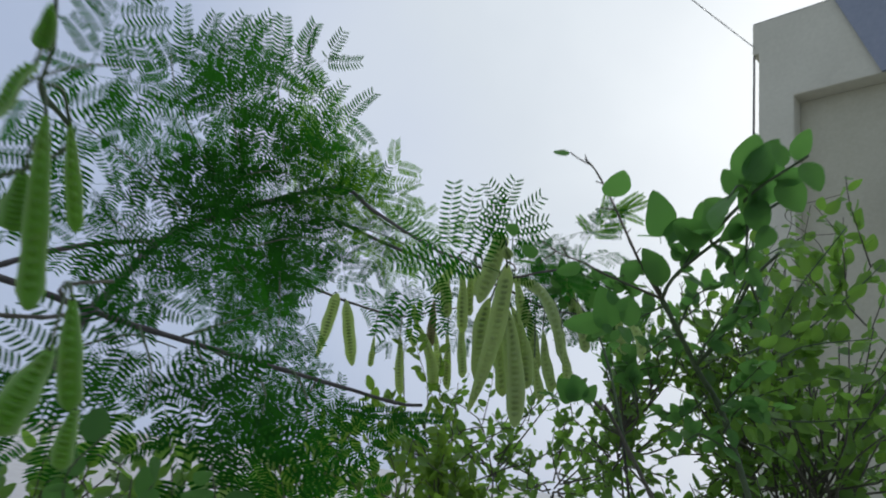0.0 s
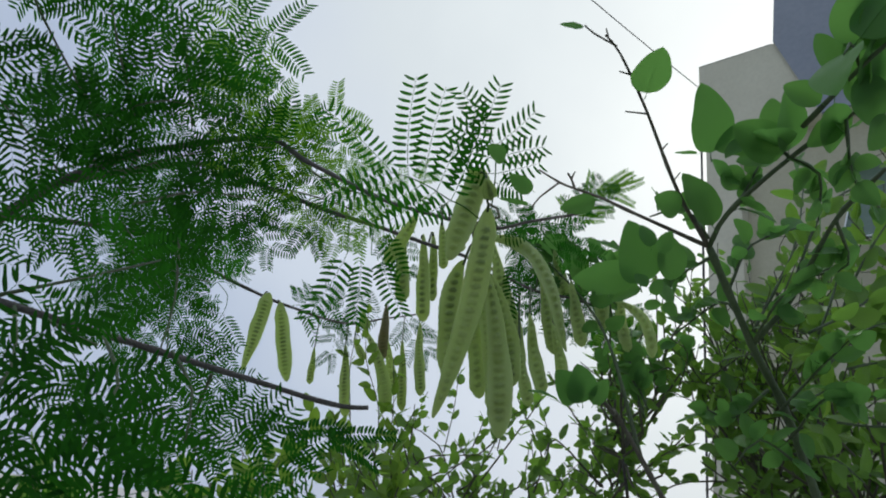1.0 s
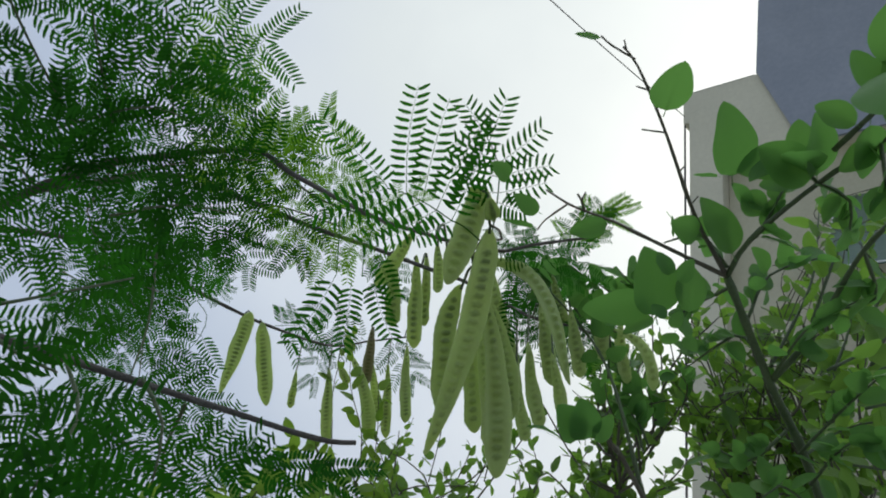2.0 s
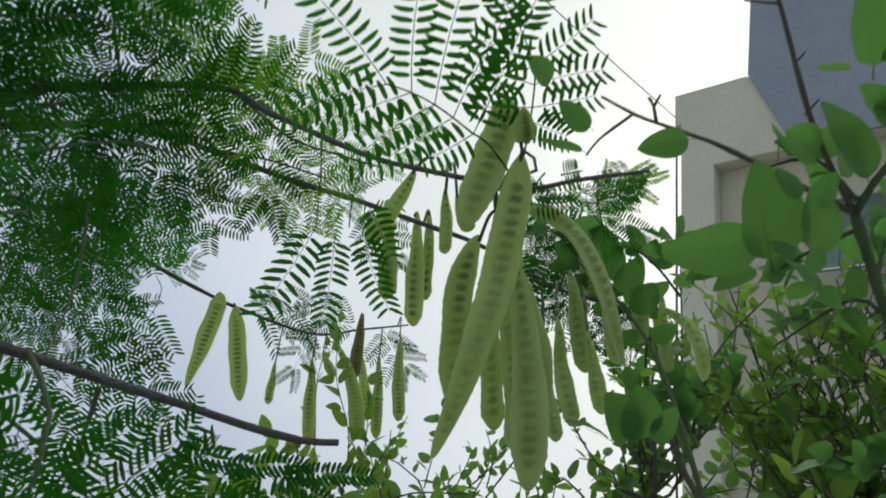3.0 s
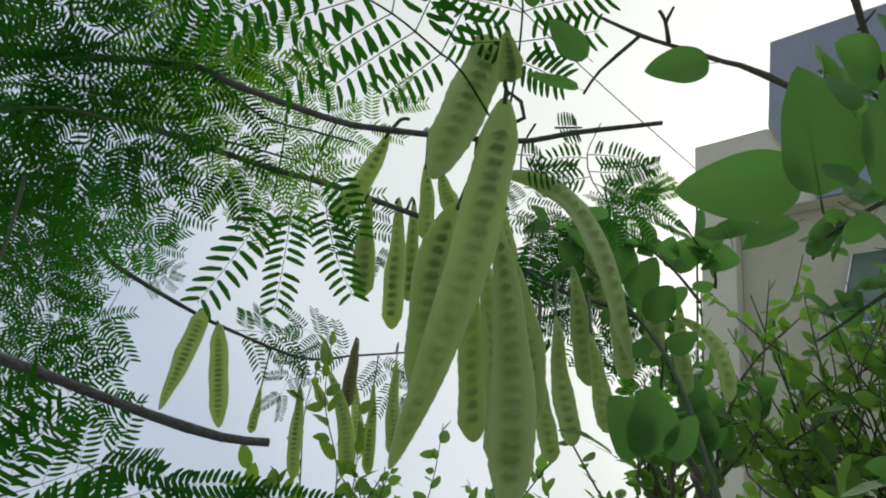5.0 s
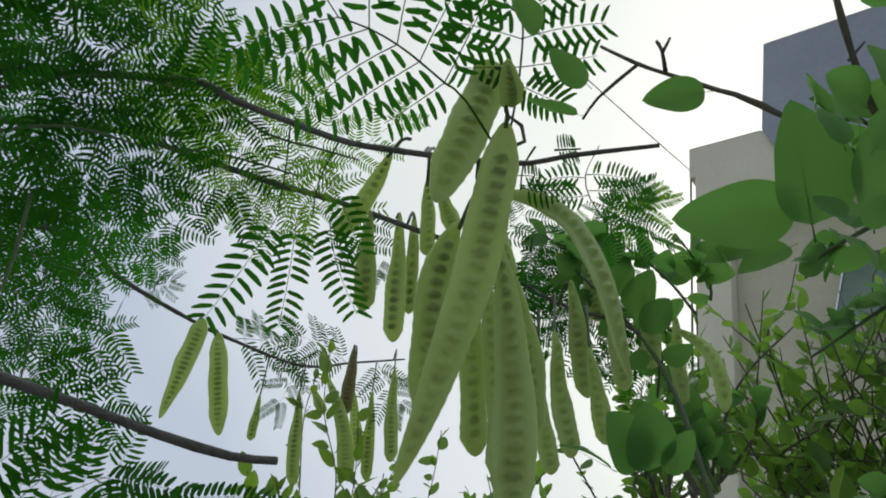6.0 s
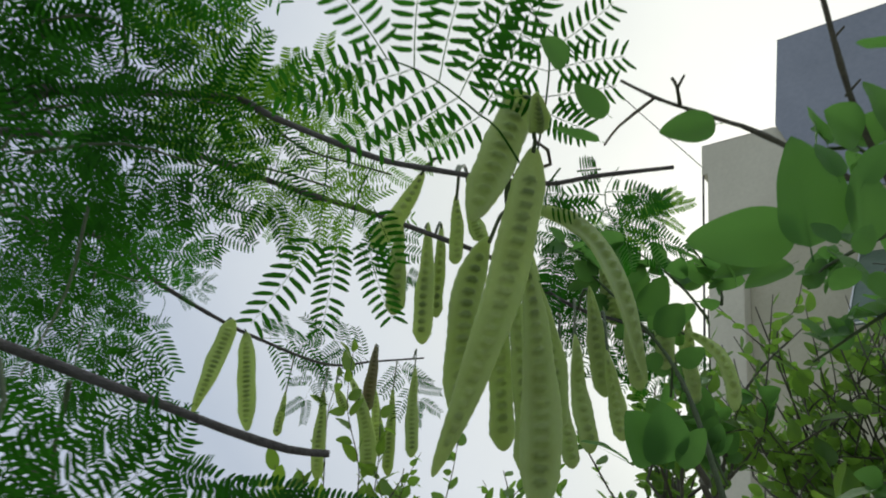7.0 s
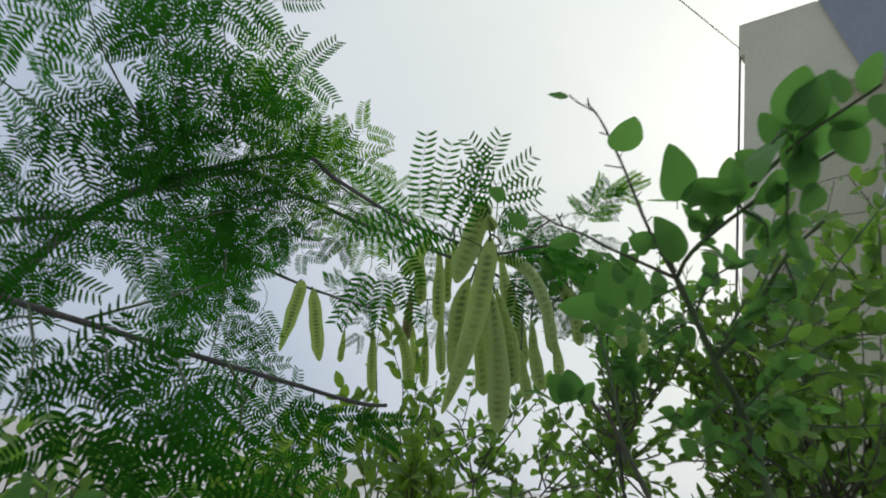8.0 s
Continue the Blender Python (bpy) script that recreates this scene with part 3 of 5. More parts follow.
for i in range(5):
    p = Vector((0.0737, 0.9263, 1.9166)).lerp(Vector((0.1888, 0.9733, 1.8689)), TR.random()) + Vector([TR.uniform(-0.03, 0.03) for _ in range(3)])
    frond(B, p, p + Vector((TR.uniform(-0.3, 0.6), TR.uniform(-0.3, 0.3), TR.uniform(-1.0, 0.1))), scale=0.5)
frond(B, (0.0815, 0.8864, 1.8685), (0.1121, 0.9192, 1.8202), (-0.00, -0.9, -0.32), None, 0.55)
frond(B, (0.1301, 0.9096, 1.8869), (0.1611, 0.9051, 1.9184), (0.18, -0.9, -0.29), None, 0.5)
frond(B, (0.1503, 0.9034, 1.8517), (0.1807, 0.9380, 1.7995), (0.07, -0.9, -0.26), None, 0.5)
frond(B, (0.0973, 0.9246, 1.9040), (0.1346, 0.9449, 1.8819), (-0.11, -0.9, -0.35), None, 0.55)
frond(B, (0.0694, 0.9054, 1.8994), (0.0898, 0.9017, 1.9296), (-0.09, -0.9, 0.06), None, 0.5)
frond(B, (0.1751, 0.9226, 1.8564), (0.2043, 0.9468, 1.8266), (0.21, -0.9, 0.00), None, 0.5)
pod((0.1440, 0.9020, 1.9022), (0.1636, 0.9154, 1.8488), 0.015, (0.1422, 0.9086, 1.9118), show=0.6)
pod((0.1608, 0.8781, 1.8581), (0.1824, 0.8988, 1.7888), 0.0155, (0.1597, 0.8850, 1.8669), show=0.6)
pod((0.2255, 0.9145, 1.8709), (0.2416, 0.9340, 1.8047), 0.013, (0.2251, 0.9213, 1.8800), show=0.6)
pod((0.0886, 0.8577, 1.8349), (0.1138, 0.8853, 1.7509), 0.016, (0.0865, 0.8649, 1.8433), show=0.6)
# pods on the far limb
pod((-0.2638, 1.2979, 1.9188), (-0.2872, 1.3256, 1.7853), 0.0250, (-0.2749, 1.3063, 1.9161), neck=0.12, nose=0.55)
pod((-0.2488, 1.3262, 1.9130), (-0.2180, 1.3667, 1.7840), 0.0250, (-0.2528, 1.3247, 1.9143), face=(0.2, -1, -0.2), neck=0.2, nose=0.2)
pod((-0.1889, 1.4193, 1.8623), (-0.1884, 1.4334, 1.7964), 0.0130, (-0.1853, 1.3862, 1.9088))
pod((-0.1329, 1.4059, 1.8717), (-0.1153, 1.4329, 1.7450), 0.0220, (-0.1349, 1.4154, 1.9123))
pod((-0.1024, 1.4218, 1.9054), (-0.0462, 1.4561, 1.7715), 0.0250, (-0.1159, 1.4263, 1.9198), bend=(0.012, 0, 0))
pod((-0.0707, 1.4277, 1.9640), (-0.0665, 1.4576, 1.8613), 0.0210, (-0.0662, 1.4537, 1.9505), brown=True)
pod((-0.0633, 1.4664, 1.9087), (-0.0344, 1.4919, 1.8044), 0.0190, (-0.0768, 1.4465, 1.9371))
pod((-0.0323, 1.4489, 1.9040), (-0.0154, 1.4772, 1.7754), 0.0190, (-0.0356, 1.4650, 1.9544))
pod((-0.1272, 1.4820, 1.9032), (-0.1007, 1.4947, 1.8652), 0.0160, (-0.1201, 1.4260, 1.9190))
pod((-0.0042, 1.3911, 1.9264), (0.0136, 1.4231, 1.7990), 0.0220, (-0.0099, 1.4733, 1.9642))
# pods near the trunk side
pod((-0.2508, 0.2379, 1.7580), (-0.2460, 0.2740, 1.6474), 0.0145, (-0.2594, 0.2383, 1.7718), face=(0.5, -1, -0.1), show=0.16, fresh=True)
pod((-0.2561, 0.2683, 1.7685), (-0.2467, 0.2976, 1.7031), 0.0100, (-0.2559, 0.2401, 1.7734), show=0.16, fresh=True)
pod((-0.2429, 0.2042, 1.8046), (-0.2538, 0.2214, 1.7859), 0.0110, None, show=0.16, fresh=True)
pod((-0.2438, 0.2096, 1.7713), (-0.2618, 0.2127, 1.7372), 0.0180, (-0.2538, 0.2229, 1.7832), show=0.16, fresh=True)
pod((-0.2432, 0.3078, 1.6665), (-0.2309, 0.3211, 1.5969), 0.0155, (-0.2587, 0.3212, 1.6723), show=0.16, fresh=True)
pod((-0.2421, 0.3489, 1.6025), (-0.2411, 0.3487, 1.5611), 0.0145, (-0.2464, 0.3578, 1.6084), show=0.16, fresh=True)
pod((-0.2267, 0.2758, 1.6307), (-0.2399, 0.2699, 1.5786), 0.0200, (-0.2587, 0.3212, 1.6723), show=0.16, fresh=True)
pod((-0.2860, 0.2866, 1.7362), (-0.2859, 0.2982, 1.6986), 0.0200, (-0.2713, 0.2668, 1.7481), show=0.16, fresh=True)
limb([(-0.75, 0.44, 1.66), (-0.3081, 0.3180, 1.7474), (-0.2594, 0.2383, 1.7718), (-0.2485, 0.2231, 1.7897), (-0.2464, 0.2011, 1.8259)], 0.003, 0.0012, "twig", M_GREEN_STEM)
limb([(-0.75, 0.44, 1.66), (-0.3195, 0.3810, 1.6576), (-0.2587, 0.3212, 1.6723), (-0.2424, 0.3505, 1.6865)], 0.003, 0.0012, "twig", M_TWIG)

# single leaves that stand clear of the crown
near = A
FLAT = (-0.05, -0.88, -0.47)
frond_grown(near, [(0.0442, 0.6785, 1.8240), (0.0200, 0.6291, 1.8160), (0.0099, 0.6180, 1.8140), (-0.0018, 0.6112, 1.8169), (-0.0119, 0.6059, 1.8190), (-0.0241, 0.6023, 1.8213), (-0.0367, 0.5996, 1.8216)], [
    ((-0.0367, 0.5996, 1.8216), (-0.0866, 0.6011, 1.8017)), ((-0.0367, 0.5996, 1.8216), (-0.0749, 0.5434, 1.8362)),
    ((-0.0241, 0.6023, 1.8213), (-0.0713, 0.6117, 1.7961)), ((-0.0241, 0.6023, 1.8213), (-0.0376, 0.5600, 1.8779)),
    ((-0.0119, 0.6059, 1.8190), (-0.0565, 0.6238, 1.7946)), ((-0.0119, 0.6059, 1.8190), (-0.0126, 0.5582, 1.8712)),
    ((-0.0018, 0.6112, 1.8169), (-0.0386, 0.6333, 1.7959)), ((-0.0018, 0.6112, 1.8169), (0.0161, 0.5757, 1.8764)),
    ((0.0099, 0.6180, 1.8140), (-0.0154, 0.6443, 1.8026)), ((0.0099, 0.6180, 1.8140), (0.0306, 0.5813, 1.8662))], FLAT, 9, 0.0100, 1, 0.128, (84, 90))
frond_grown(near, [(0.0454, 0.6791, 1.8264), (0.0458, 0.6653, 1.8521), (0.0433, 0.6442, 1.8651), (0.0396, 0.6312, 1.8743), (0.0296, 0.6184, 1.8835)], [
    ((0.0396, 0.6312, 1.8743), (0.0719, 0.6126, 1.8952)), ((0.0417, 0.6375, 1.8658), (0.0779, 0.6243, 1.8801)), ((0.0449, 0.6486, 1.8586), (0.0820, 0.6441, 1.8704)),
    ((0.0455, 0.6574, 1.8548), (0.0690, 0.6617, 1.8505)), ((0.0296, 0.6184, 1.8835), (0.0345, 0.5942, 1.9082)), ((0.0296, 0.6184, 1.8835), (0.0102, 0.6017, 1.9037)),
    ((0.0396, 0.6312, 1.8743), (0.0061, 0.6204, 1.8839)), ((0.0417, 0.6375, 1.8658), (0.0051, 0.6332, 1.8684)), ((0.0449, 0.6486, 1.8586), (0.0113, 0.6547, 1.8558))], FLAT, 10, 0.0104, 2, 0.11)
frond_grown(near, [(0.0920, 0.6730, 1.8390), (0.0946, 0.7092, 1.8451), (0.1038, 0.7314, 1.8443), (0.1212, 0.7537, 1.8429)], [
    ((0.0946, 0.7092, 1.8451), (0.1350, 0.7213, 1.8643)), ((0.0998, 0.7211, 1.8430), (0.1652, 0.7504, 1.8711)), ((0.1054, 0.7320, 1.8430), (0.1751, 0.7678, 1.8569)), ((0.1138, 0.7435, 1.8416), (0.1626, 0.7753, 1.8415)),
    ((0.0949, 0.7100, 1.8434), (0.0731, 0.7190, 1.8491)), ((0.1027, 0.7305, 1.8463), (0.0807, 0.7434, 1.8437)), ((0.1212, 0.7537, 1.8429), (0.1411, 0.7819, 1.8287))], (0.1, -0.9, -0.3), 14, 0.0080, 3, 0.105, (60, 66))
frond_grown(near, [(0.0599, 0.6754, 1.8328), (0.0573, 0.6946, 1.8324), (0.0596, 0.7097, 1.8275)], [
    ((0.0580, 0.7014, 1.8313), (0.0391, 0.7079, 1.8337)), ((0.0580, 0.7014, 1.8313), (0.0744, 0.7098, 1.8418)), ((0.0593, 0.7089, 1.8288), (0.0951, 0.7227, 1.8340))], (0.1, -0.9, -0.3), 12, 0.0085, 5, 0.092)
frond_grown(near, [(0.0701, 0.6783, 1.8348), (0.0864, 0.6904, 1.8478)], [((0.0701, 0.6783, 1.8348), (0.0900, 0.6890, 1.8485))], (0.1, -0.9, -0.3), 16, 0.008, 6, 0.095)
glare_leaf = frond_grown(B, [(0.2113, 1.2052, 2.0415), (0.2183, 1.1422, 2.0616), (0.2423, 1.1288, 2.0920), (0.2581, 1.1226, 2.1056)], [
    ((0.2255, 1.1371, 2.0733), (0.2484, 1.1314, 2.1368)), ((0.2368, 1.1310, 2.0872), (0.2962, 1.1234, 2.1530)), ((0.2423, 1.1288, 2.0920), (0.3178, 1.1242, 2.1498)), ((0.2581, 1.1226, 2.1056), (0.3304, 1.1329, 2.1285)), ((0.2584, 1.1233, 2.1040), (0.3176, 1.1432, 2.1049)), ((0.2259, 1.1381, 2.0708), (0.2880, 1.1505, 2.0893)), ((0.2183, 1.1422, 2.0616), (0.2700, 1.1591, 2.0701)), ((0.2187, 1.1433, 2.0591), (0.1946, 1.1482, 2.1003))], (0.1, -0.92, -0.2), 18, 0.0088, 14, 0.10, (58, 66))
# lighter leaflet colour stands for sky glare on this far leaf, not youth
glare_leaf.data.materials[0] = M_YOUNG_GLARE
frond_grown(B, [(0.0880, 0.8300, 1.8680), (0.0880, 0.8300, 1.8560)], [((0.0880, 0.8300, 1.8560), (0.0938, 0.8240, 1.7700))], (0.1, -0.95, -0.2), 11, 0.0098, 21, 0.13)
# feathers that hang below the limb
frond_grown(near, [(-0.0905, 0.7773, 1.8890), (-0.0846, 0.7760, 1.8543), (-0.0797, 0.7715, 1.8164)], [((-0.0797, 0.7715, 1.8164), (-0.1005, 0.7829, 1.7462))], (-0.05, -0.95, -0.2), 7, 0.0142, 7, 0.12)
frond_grown(near, [(-0.0525, 0.7598, 1.8737), (-0.0567, 0.7509, 1.8355), (-0.0550, 0.7516, 1.8103)], [
    ((-0.0637, 0.7540, 1.8059), (-0.0570, 0.7699, 1.7478)), ((-0.0449, 0.7514, 1.8103), (-0.0305, 0.7644, 1.7580)), ((-0.0460, 0.7528, 1.8309), (-0.0215, 0.7755, 1.8045))], (-0.05, -0.95, -0.2), 10, 0.0108, 8, 0.125)
frond(near, (-0.1350, 0.8232, 1.9292), (-0.1422, 0.8229, 1.8481), (0.1, -0.9, -0.2), 6, 0.62)
frond(B, (-0.0472, 0.8619, 1.8844), (-0.0162, 0.8923, 1.8313), (0.1, -0.9, 0), 6, 0.5)
frond(B, (0.0986, 0.8770, 1.8535), (0.1278, 0.9464, 1.8074), (0.2, -0.9, 0), 2, 0.8)
frond(B, (0.2543, 1.0922, 1.9137), (0.2898, 1.1216, 1.8644), (0.2, -0.9, 0), 1, 0.6)
frond(B, (0.2831, 1.0865, 1.9033), (0.3258, 1.1026, 1.8772), (-0.1, -0.9, 0), 4, 0.5)
for i in range(5):
    b = Vector((0.1253, 1.0489, 1.9527)).lerp(Vector((0.2327, 1.1100, 2.0088)), TR.random()) + Vector([TR.uniform(-0.06, 0.06) for _ in range(3)])
    frond(B, b, b + Vector((TR.uniform(-0.5, 1), TR.uniform(-0.3, 0.6), TR.uniform(-0.8, 0.5))), scale=0.6)
frond(D, (-0.2330, 1.3614, 1.9183), (-0.1657, 1.4182, 1.9544), (0.2, -0.8, 0.2), 5, 1.0)
frond(D, (-0.1391, 1.4147, 1.9124), (-0.1708, 1.3693, 1.8231), (0.2, -0.9, 0.1), 6, 0.6)
frond(D, (-0.0777, 1.4560, 1.9400), (-0.1139, 1.4270, 1.9521), (0.2, -0.8, 0.2), 7, 0.8)
frond(D, (-0.0356, 1.4650, 1.9544), (-0.0066, 1.4475, 1.9122), (0.2, -0.9, 0.1), 8, 0.75)
frond(D, (-0.3309, 1.2397, 1.9198), (-0.3097, 1.2238, 1.9243), (0.2, -0.9, 0.1), 8, 0.4)
frond_grown(C, [(-0.1792, 0.7993, 1.6770), (-0.1668, 0.8514, 1.6595), (-0.1327, 0.8853, 1.6549), (-0.0887, 0.9068, 1.6575)], [
    ((-0.1605, 0.8539, 1.6591), (-0.1039, 0.8717, 1.6633)), ((-0.1605, 0.8539, 1.6591), (-0.1365, 0.8648, 1.6285)), ((-0.1291, 0.8865, 1.6541), (-0.0645, 0.8991, 1.6759)), ((-0.1291, 0.8865, 1.6541), (-0.0905, 0.8981, 1.6274)),
    ((-0.0887, 0.9068, 1.6575), (-0.0106, 0.9252, 1.6771)), ((-0.0887, 0.9068, 1.6575), (-0.0211, 0.9275, 1.6467))], (-0.1, -0.85, 0.5), 11, 0.0115, 9, 0.14)

# leaves close along the two limbs
for host, a, b, count in ((A, (-0.2825, 0.9184, 2.0303), (-0.1675, 0.8430, 1.9557), 3), (B, (-0.3260, 0.9983, 1.9976), (-0.0854, 0.8726, 1.8945), 5)):
    a, b = Vector(a), Vector(b)
    for i in range(count):
        p = a.lerp(b, (i + TR.random()) / count)
        d = Vector((TR.uniform(0.0, 1.0), TR.uniform(-0.5, 0.5), TR.uniform(-0.5, 0.5)))
        frond(host, p, p + d, (TR.uniform(-0.3, 0.3), -0.9, TR.uniform(-0.5, 0.3)), scale=TR.uniform(0.5, 0.66), young=True)
# the leafy crown towards the trunk
def bough(points, count, size=1.0, young=False, wild=0.25):
    """A thin shoot with feathered leaves in two ranks along it, their undersides turned down and outwards."""
    rng = random.Random(900 + len(SPRAYS))
    line = curve_points(points, 0.01)
    twig = part("twig", tube("twig", points, 0.0015, 0.0007, M_GREEN_STEM, 5, 0.02, 0.2, 0.035, rng), tree)
    SPRAYS.append(twig)
    for i in range(count):
        k = min(len(line) - 2, int((0.18 + 0.82 * (i + 0.3 * rng.random()) / max(1, count - 1)) * (len(line) - 1)))
        p, along = line[k], (line[k + 1] - line[k]).normalized()
        n = Vector((0.05 - 0.5 * p.x, -0.85, -0.42)) + Vector([rng.uniform(-1, 1) * (0.12 + 0.5 * wild) for _ in range(3)])
        n.normalize()
        side = n.cross(along).normalized() * (1 if i % 2 else -1)
        d = along * rng.uniform(0.25, 0.7) + side + Vector([rng.uniform(-1, 1) * wild for _ in range(3)]) + Vector((0, 0, -0.12))
        frond(twig, p, p + d.normalized() * 0.1, n, rng.randrange(9), size * rng.uniform(0.9, 1.12), young)
    return twig


bough([(-0.2775, 0.8206, 1.9573), (-0.2819, 0.7484, 2.0184), (-0.2946, 0.6949, 2.0861)], 6, 0.78)
bough([(-0.3525, 0.8193, 1.9235), (-0.3675, 0.7163, 1.9490), (-0.3711, 0.6247, 1.9722), (-0.3670, 0.5741, 1.9994)], 5, 0.85)
bough([(-0.4059, 0.8405, 1.8864), (-0.3901, 0.6742, 1.8821), (-0.3831, 0.5731, 1.8702), (-0.3934, 0.5106, 1.8678)], 4, 0.85)
bough([(-0.4685, 0.8716, 1.8506), (-0.3856, 0.6361, 1.8044), (-0.3521, 0.5280, 1.7837)], 3, 0.8)
bough([(-0.4163, 0.8604, 1.8891), (-0.3240, 0.8179, 1.8969), (-0.2486, 0.8189, 1.9316), (-0.2016, 0.8706, 1.9704)], 5, 0.8, wild=0.9)
bough([(-0.3198, 0.8123, 1.9147), (-0.3355, 0.8194, 1.8588), (-0.3096, 0.8313, 1.8234)], 2, 0.75, wild=0.7)
bough([(-0.2763, 0.8449, 1.9470), (-0.2553, 0.8514, 1.9938), (-0.2319, 0.8662, 2.0474)], 4, 0.7, young=True)
bough([(-0.3283, 1.0016, 1.9999), (-0.3230, 0.9865, 1.8904), (-0.3086, 0.9822, 1.8043), (-0.3002, 0.9917, 1.7361)], 4, 0.7, wild=0.5)
bough([(-0.3111, 0.5596, 1.6879), (-0.2721, 0.5220, 1.6439), (-0.2587, 0.4930, 1.6043)], 3, 0.9)
bough([(-0.2670, 0.5927, 1.6860), (-0.2186, 0.5257, 1.6362), (-0.2211, 0.5081, 1.5924)], 2, 0.9)
bough([(-0.2175, 0.6164, 1.6810), (-0.1762, 0.5677, 1.6390), (-0.1763, 0.5394, 1.5962)], 2, 0.85)
bough([(-0.1742, 0.6398, 1.6765), (-0.1499, 0.6280, 1.6493), (-0.1438, 0.6190, 1.6124)], 2, 0.65)
bough([(-0.2814, 0.5916, 1.6884), (-0.2406, 0.6246, 1.7194), (-0.2071, 0.6578, 1.7489)], 2, 0.65)
bough([(-0.1555, 0.6839, 1.6712), (-0.1870, 0.7792, 1.6338), (-0.1766, 0.8573, 1.5877)], 2, 0.75)
bough([(-0.4216, 0.8398, 1.8875), (-0.3615, 0.8071, 1.8955), (-0.3161, 0.8026, 1.9124), (-0.2768, 0.8179, 1.9329)], 6, 0.62, wild=0.9)
bough([(-0.3003, 0.2542, 1.7527), (-0.2896, 0.2734, 1.7929), (-0.2837, 0.3142, 1.8303), (-0.2771, 0.3585, 1.8571)], 3, 0.62)
bough([(-0.3805, 0.7954, 1.9306), (-0.2853, 0.7599, 1.9496), (-0.2330, 0.7919, 1.9516)], 3, 0.8, wild=0.7)
bough([(-0.3067, 0.8020, 1.8494), (-0.2462, 0.8058, 1.8744), (-0.1950, 0.8441, 1.8894)], 3, 0.6)
bough([(-0.3278, 0.7921, 1.9446), (-0.3297, 0.7039, 1.9902), (-0.3280, 0.6471, 2.0364)], 3, 0.8)
bough([(-0.2626, 0.8302, 1.8300), (-0.2469, 0.8214, 1.7601), (-0.2416, 0.8012, 1.6932)], 2, 0.5, wild=0.3)
bough([(-0.2572, 0.9025, 1.9716), (-0.2263, 0.8690, 1.9943), (-0.2090, 0.8358, 2.0170)], 4, 0.5, young=True)
bough([(-0.1822, 0.8590, 1.9659), (-0.1273, 0.8439, 1.9243), (-0.0809, 0.8194, 1.9030), (-0.0442, 0.8031, 1.8885)], 4, 0.38, young=True, wild=0.3)
bough([(-0.2258, 0.9164, 1.9401), (-0.1599, 0.8974, 1.9298), (-0.0927, 0.8640, 1.9028)], 4, 0.42, young=True, wild=0.3)
bough([(-0.2378, 0.5781, 1.6761), (-0.2155, 0.5698, 1.6668), (-0.1939, 0.5650, 1.6609)], 2, 0.6, wild=0.3)
bough([(-0.4851, 0.7047, 1.7803), (-0.4054, 0.6832, 1.7875), (-0.3477, 0.6783, 1.7738)], 4, 0.62)
bough([(-0.4124, 0.6378, 1.6663), (-0.3440, 0.6120, 1.6860), (-0.2844, 0.5952, 1.6768)], 3, 0.6)
bough([(-0.5846, 1.2775, 2.0388), (-0.4936, 1.2777, 1.9859), (-0.4057, 1.2796, 1.9531)], 6, 0.75, wild=0.6)
bough([(-0.5766, 1.2601, 1.9339), (-0.4842, 1.2546, 1.8931), (-0.4203, 1.2571, 1.8369)], 5, 0.72, wild=0.5)
bough([(-0.4895, 0.9235, 1.9166), (-0.3933, 0.9141, 1.9526), (-0.3015, 0.9119, 1.9657)], 7, 0.6, wild=0.8)
bough([(-0.4064, 0.9147, 1.8842), (-0.3550, 0.9275, 1.8478), (-0.3100, 0.9428, 1.8032)], 4, 0.55, wild=0.6)
bough([(-0.3900, 0.9584, 1.8599), (-0.3145, 0.9479, 1.8308), (-0.2593, 0.9506, 1.8218)], 4, 0.6, wild=0.5)
bough([(-0.2628, 0.8252, 1.6639), (-0.2305, 0.8275, 1.6466), (-0.1966, 0.8512, 1.6211)], 2, 0.6, wild=0.3)
frond_grown(D, [(-0.3084, 1.1453, 1.8806), (-0.2459, 0.9954, 1.8195), (-0.2439, 0.9853, 1.7939), (-0.2553, 0.9939, 1.7762), (-0.2648, 1.0012, 1.7611)], [((-0.2439, 0.9853, 1.7939), (-0.2869, 0.9853, 1.7963)), ((-0.2439, 0.9853, 1.7939), (-0.2201, 1.0014, 1.7580)), ((-0.2553, 0.9939, 1.7762), (-0.2966, 0.9980, 1.7698)), ((-0.2553, 0.9939, 1.7762), (-0.2274, 1.0149, 1.7296)), ((-0.2648, 1.0012, 1.7611), (-0.2992, 1.0153, 1.7329)), ((-0.2648, 1.0012, 1.7611), (-0.2559, 1.0216, 1.7169))], (0.05, -0.95, -0.2), 11, 0.0098, 12, 0.125)
frond(A, (-0.1750, 0.8630, 1.9629), (-0.1298, 0.8450, 2.0223), (0.1, -0.9, -0.3), 3, 0.72, True)


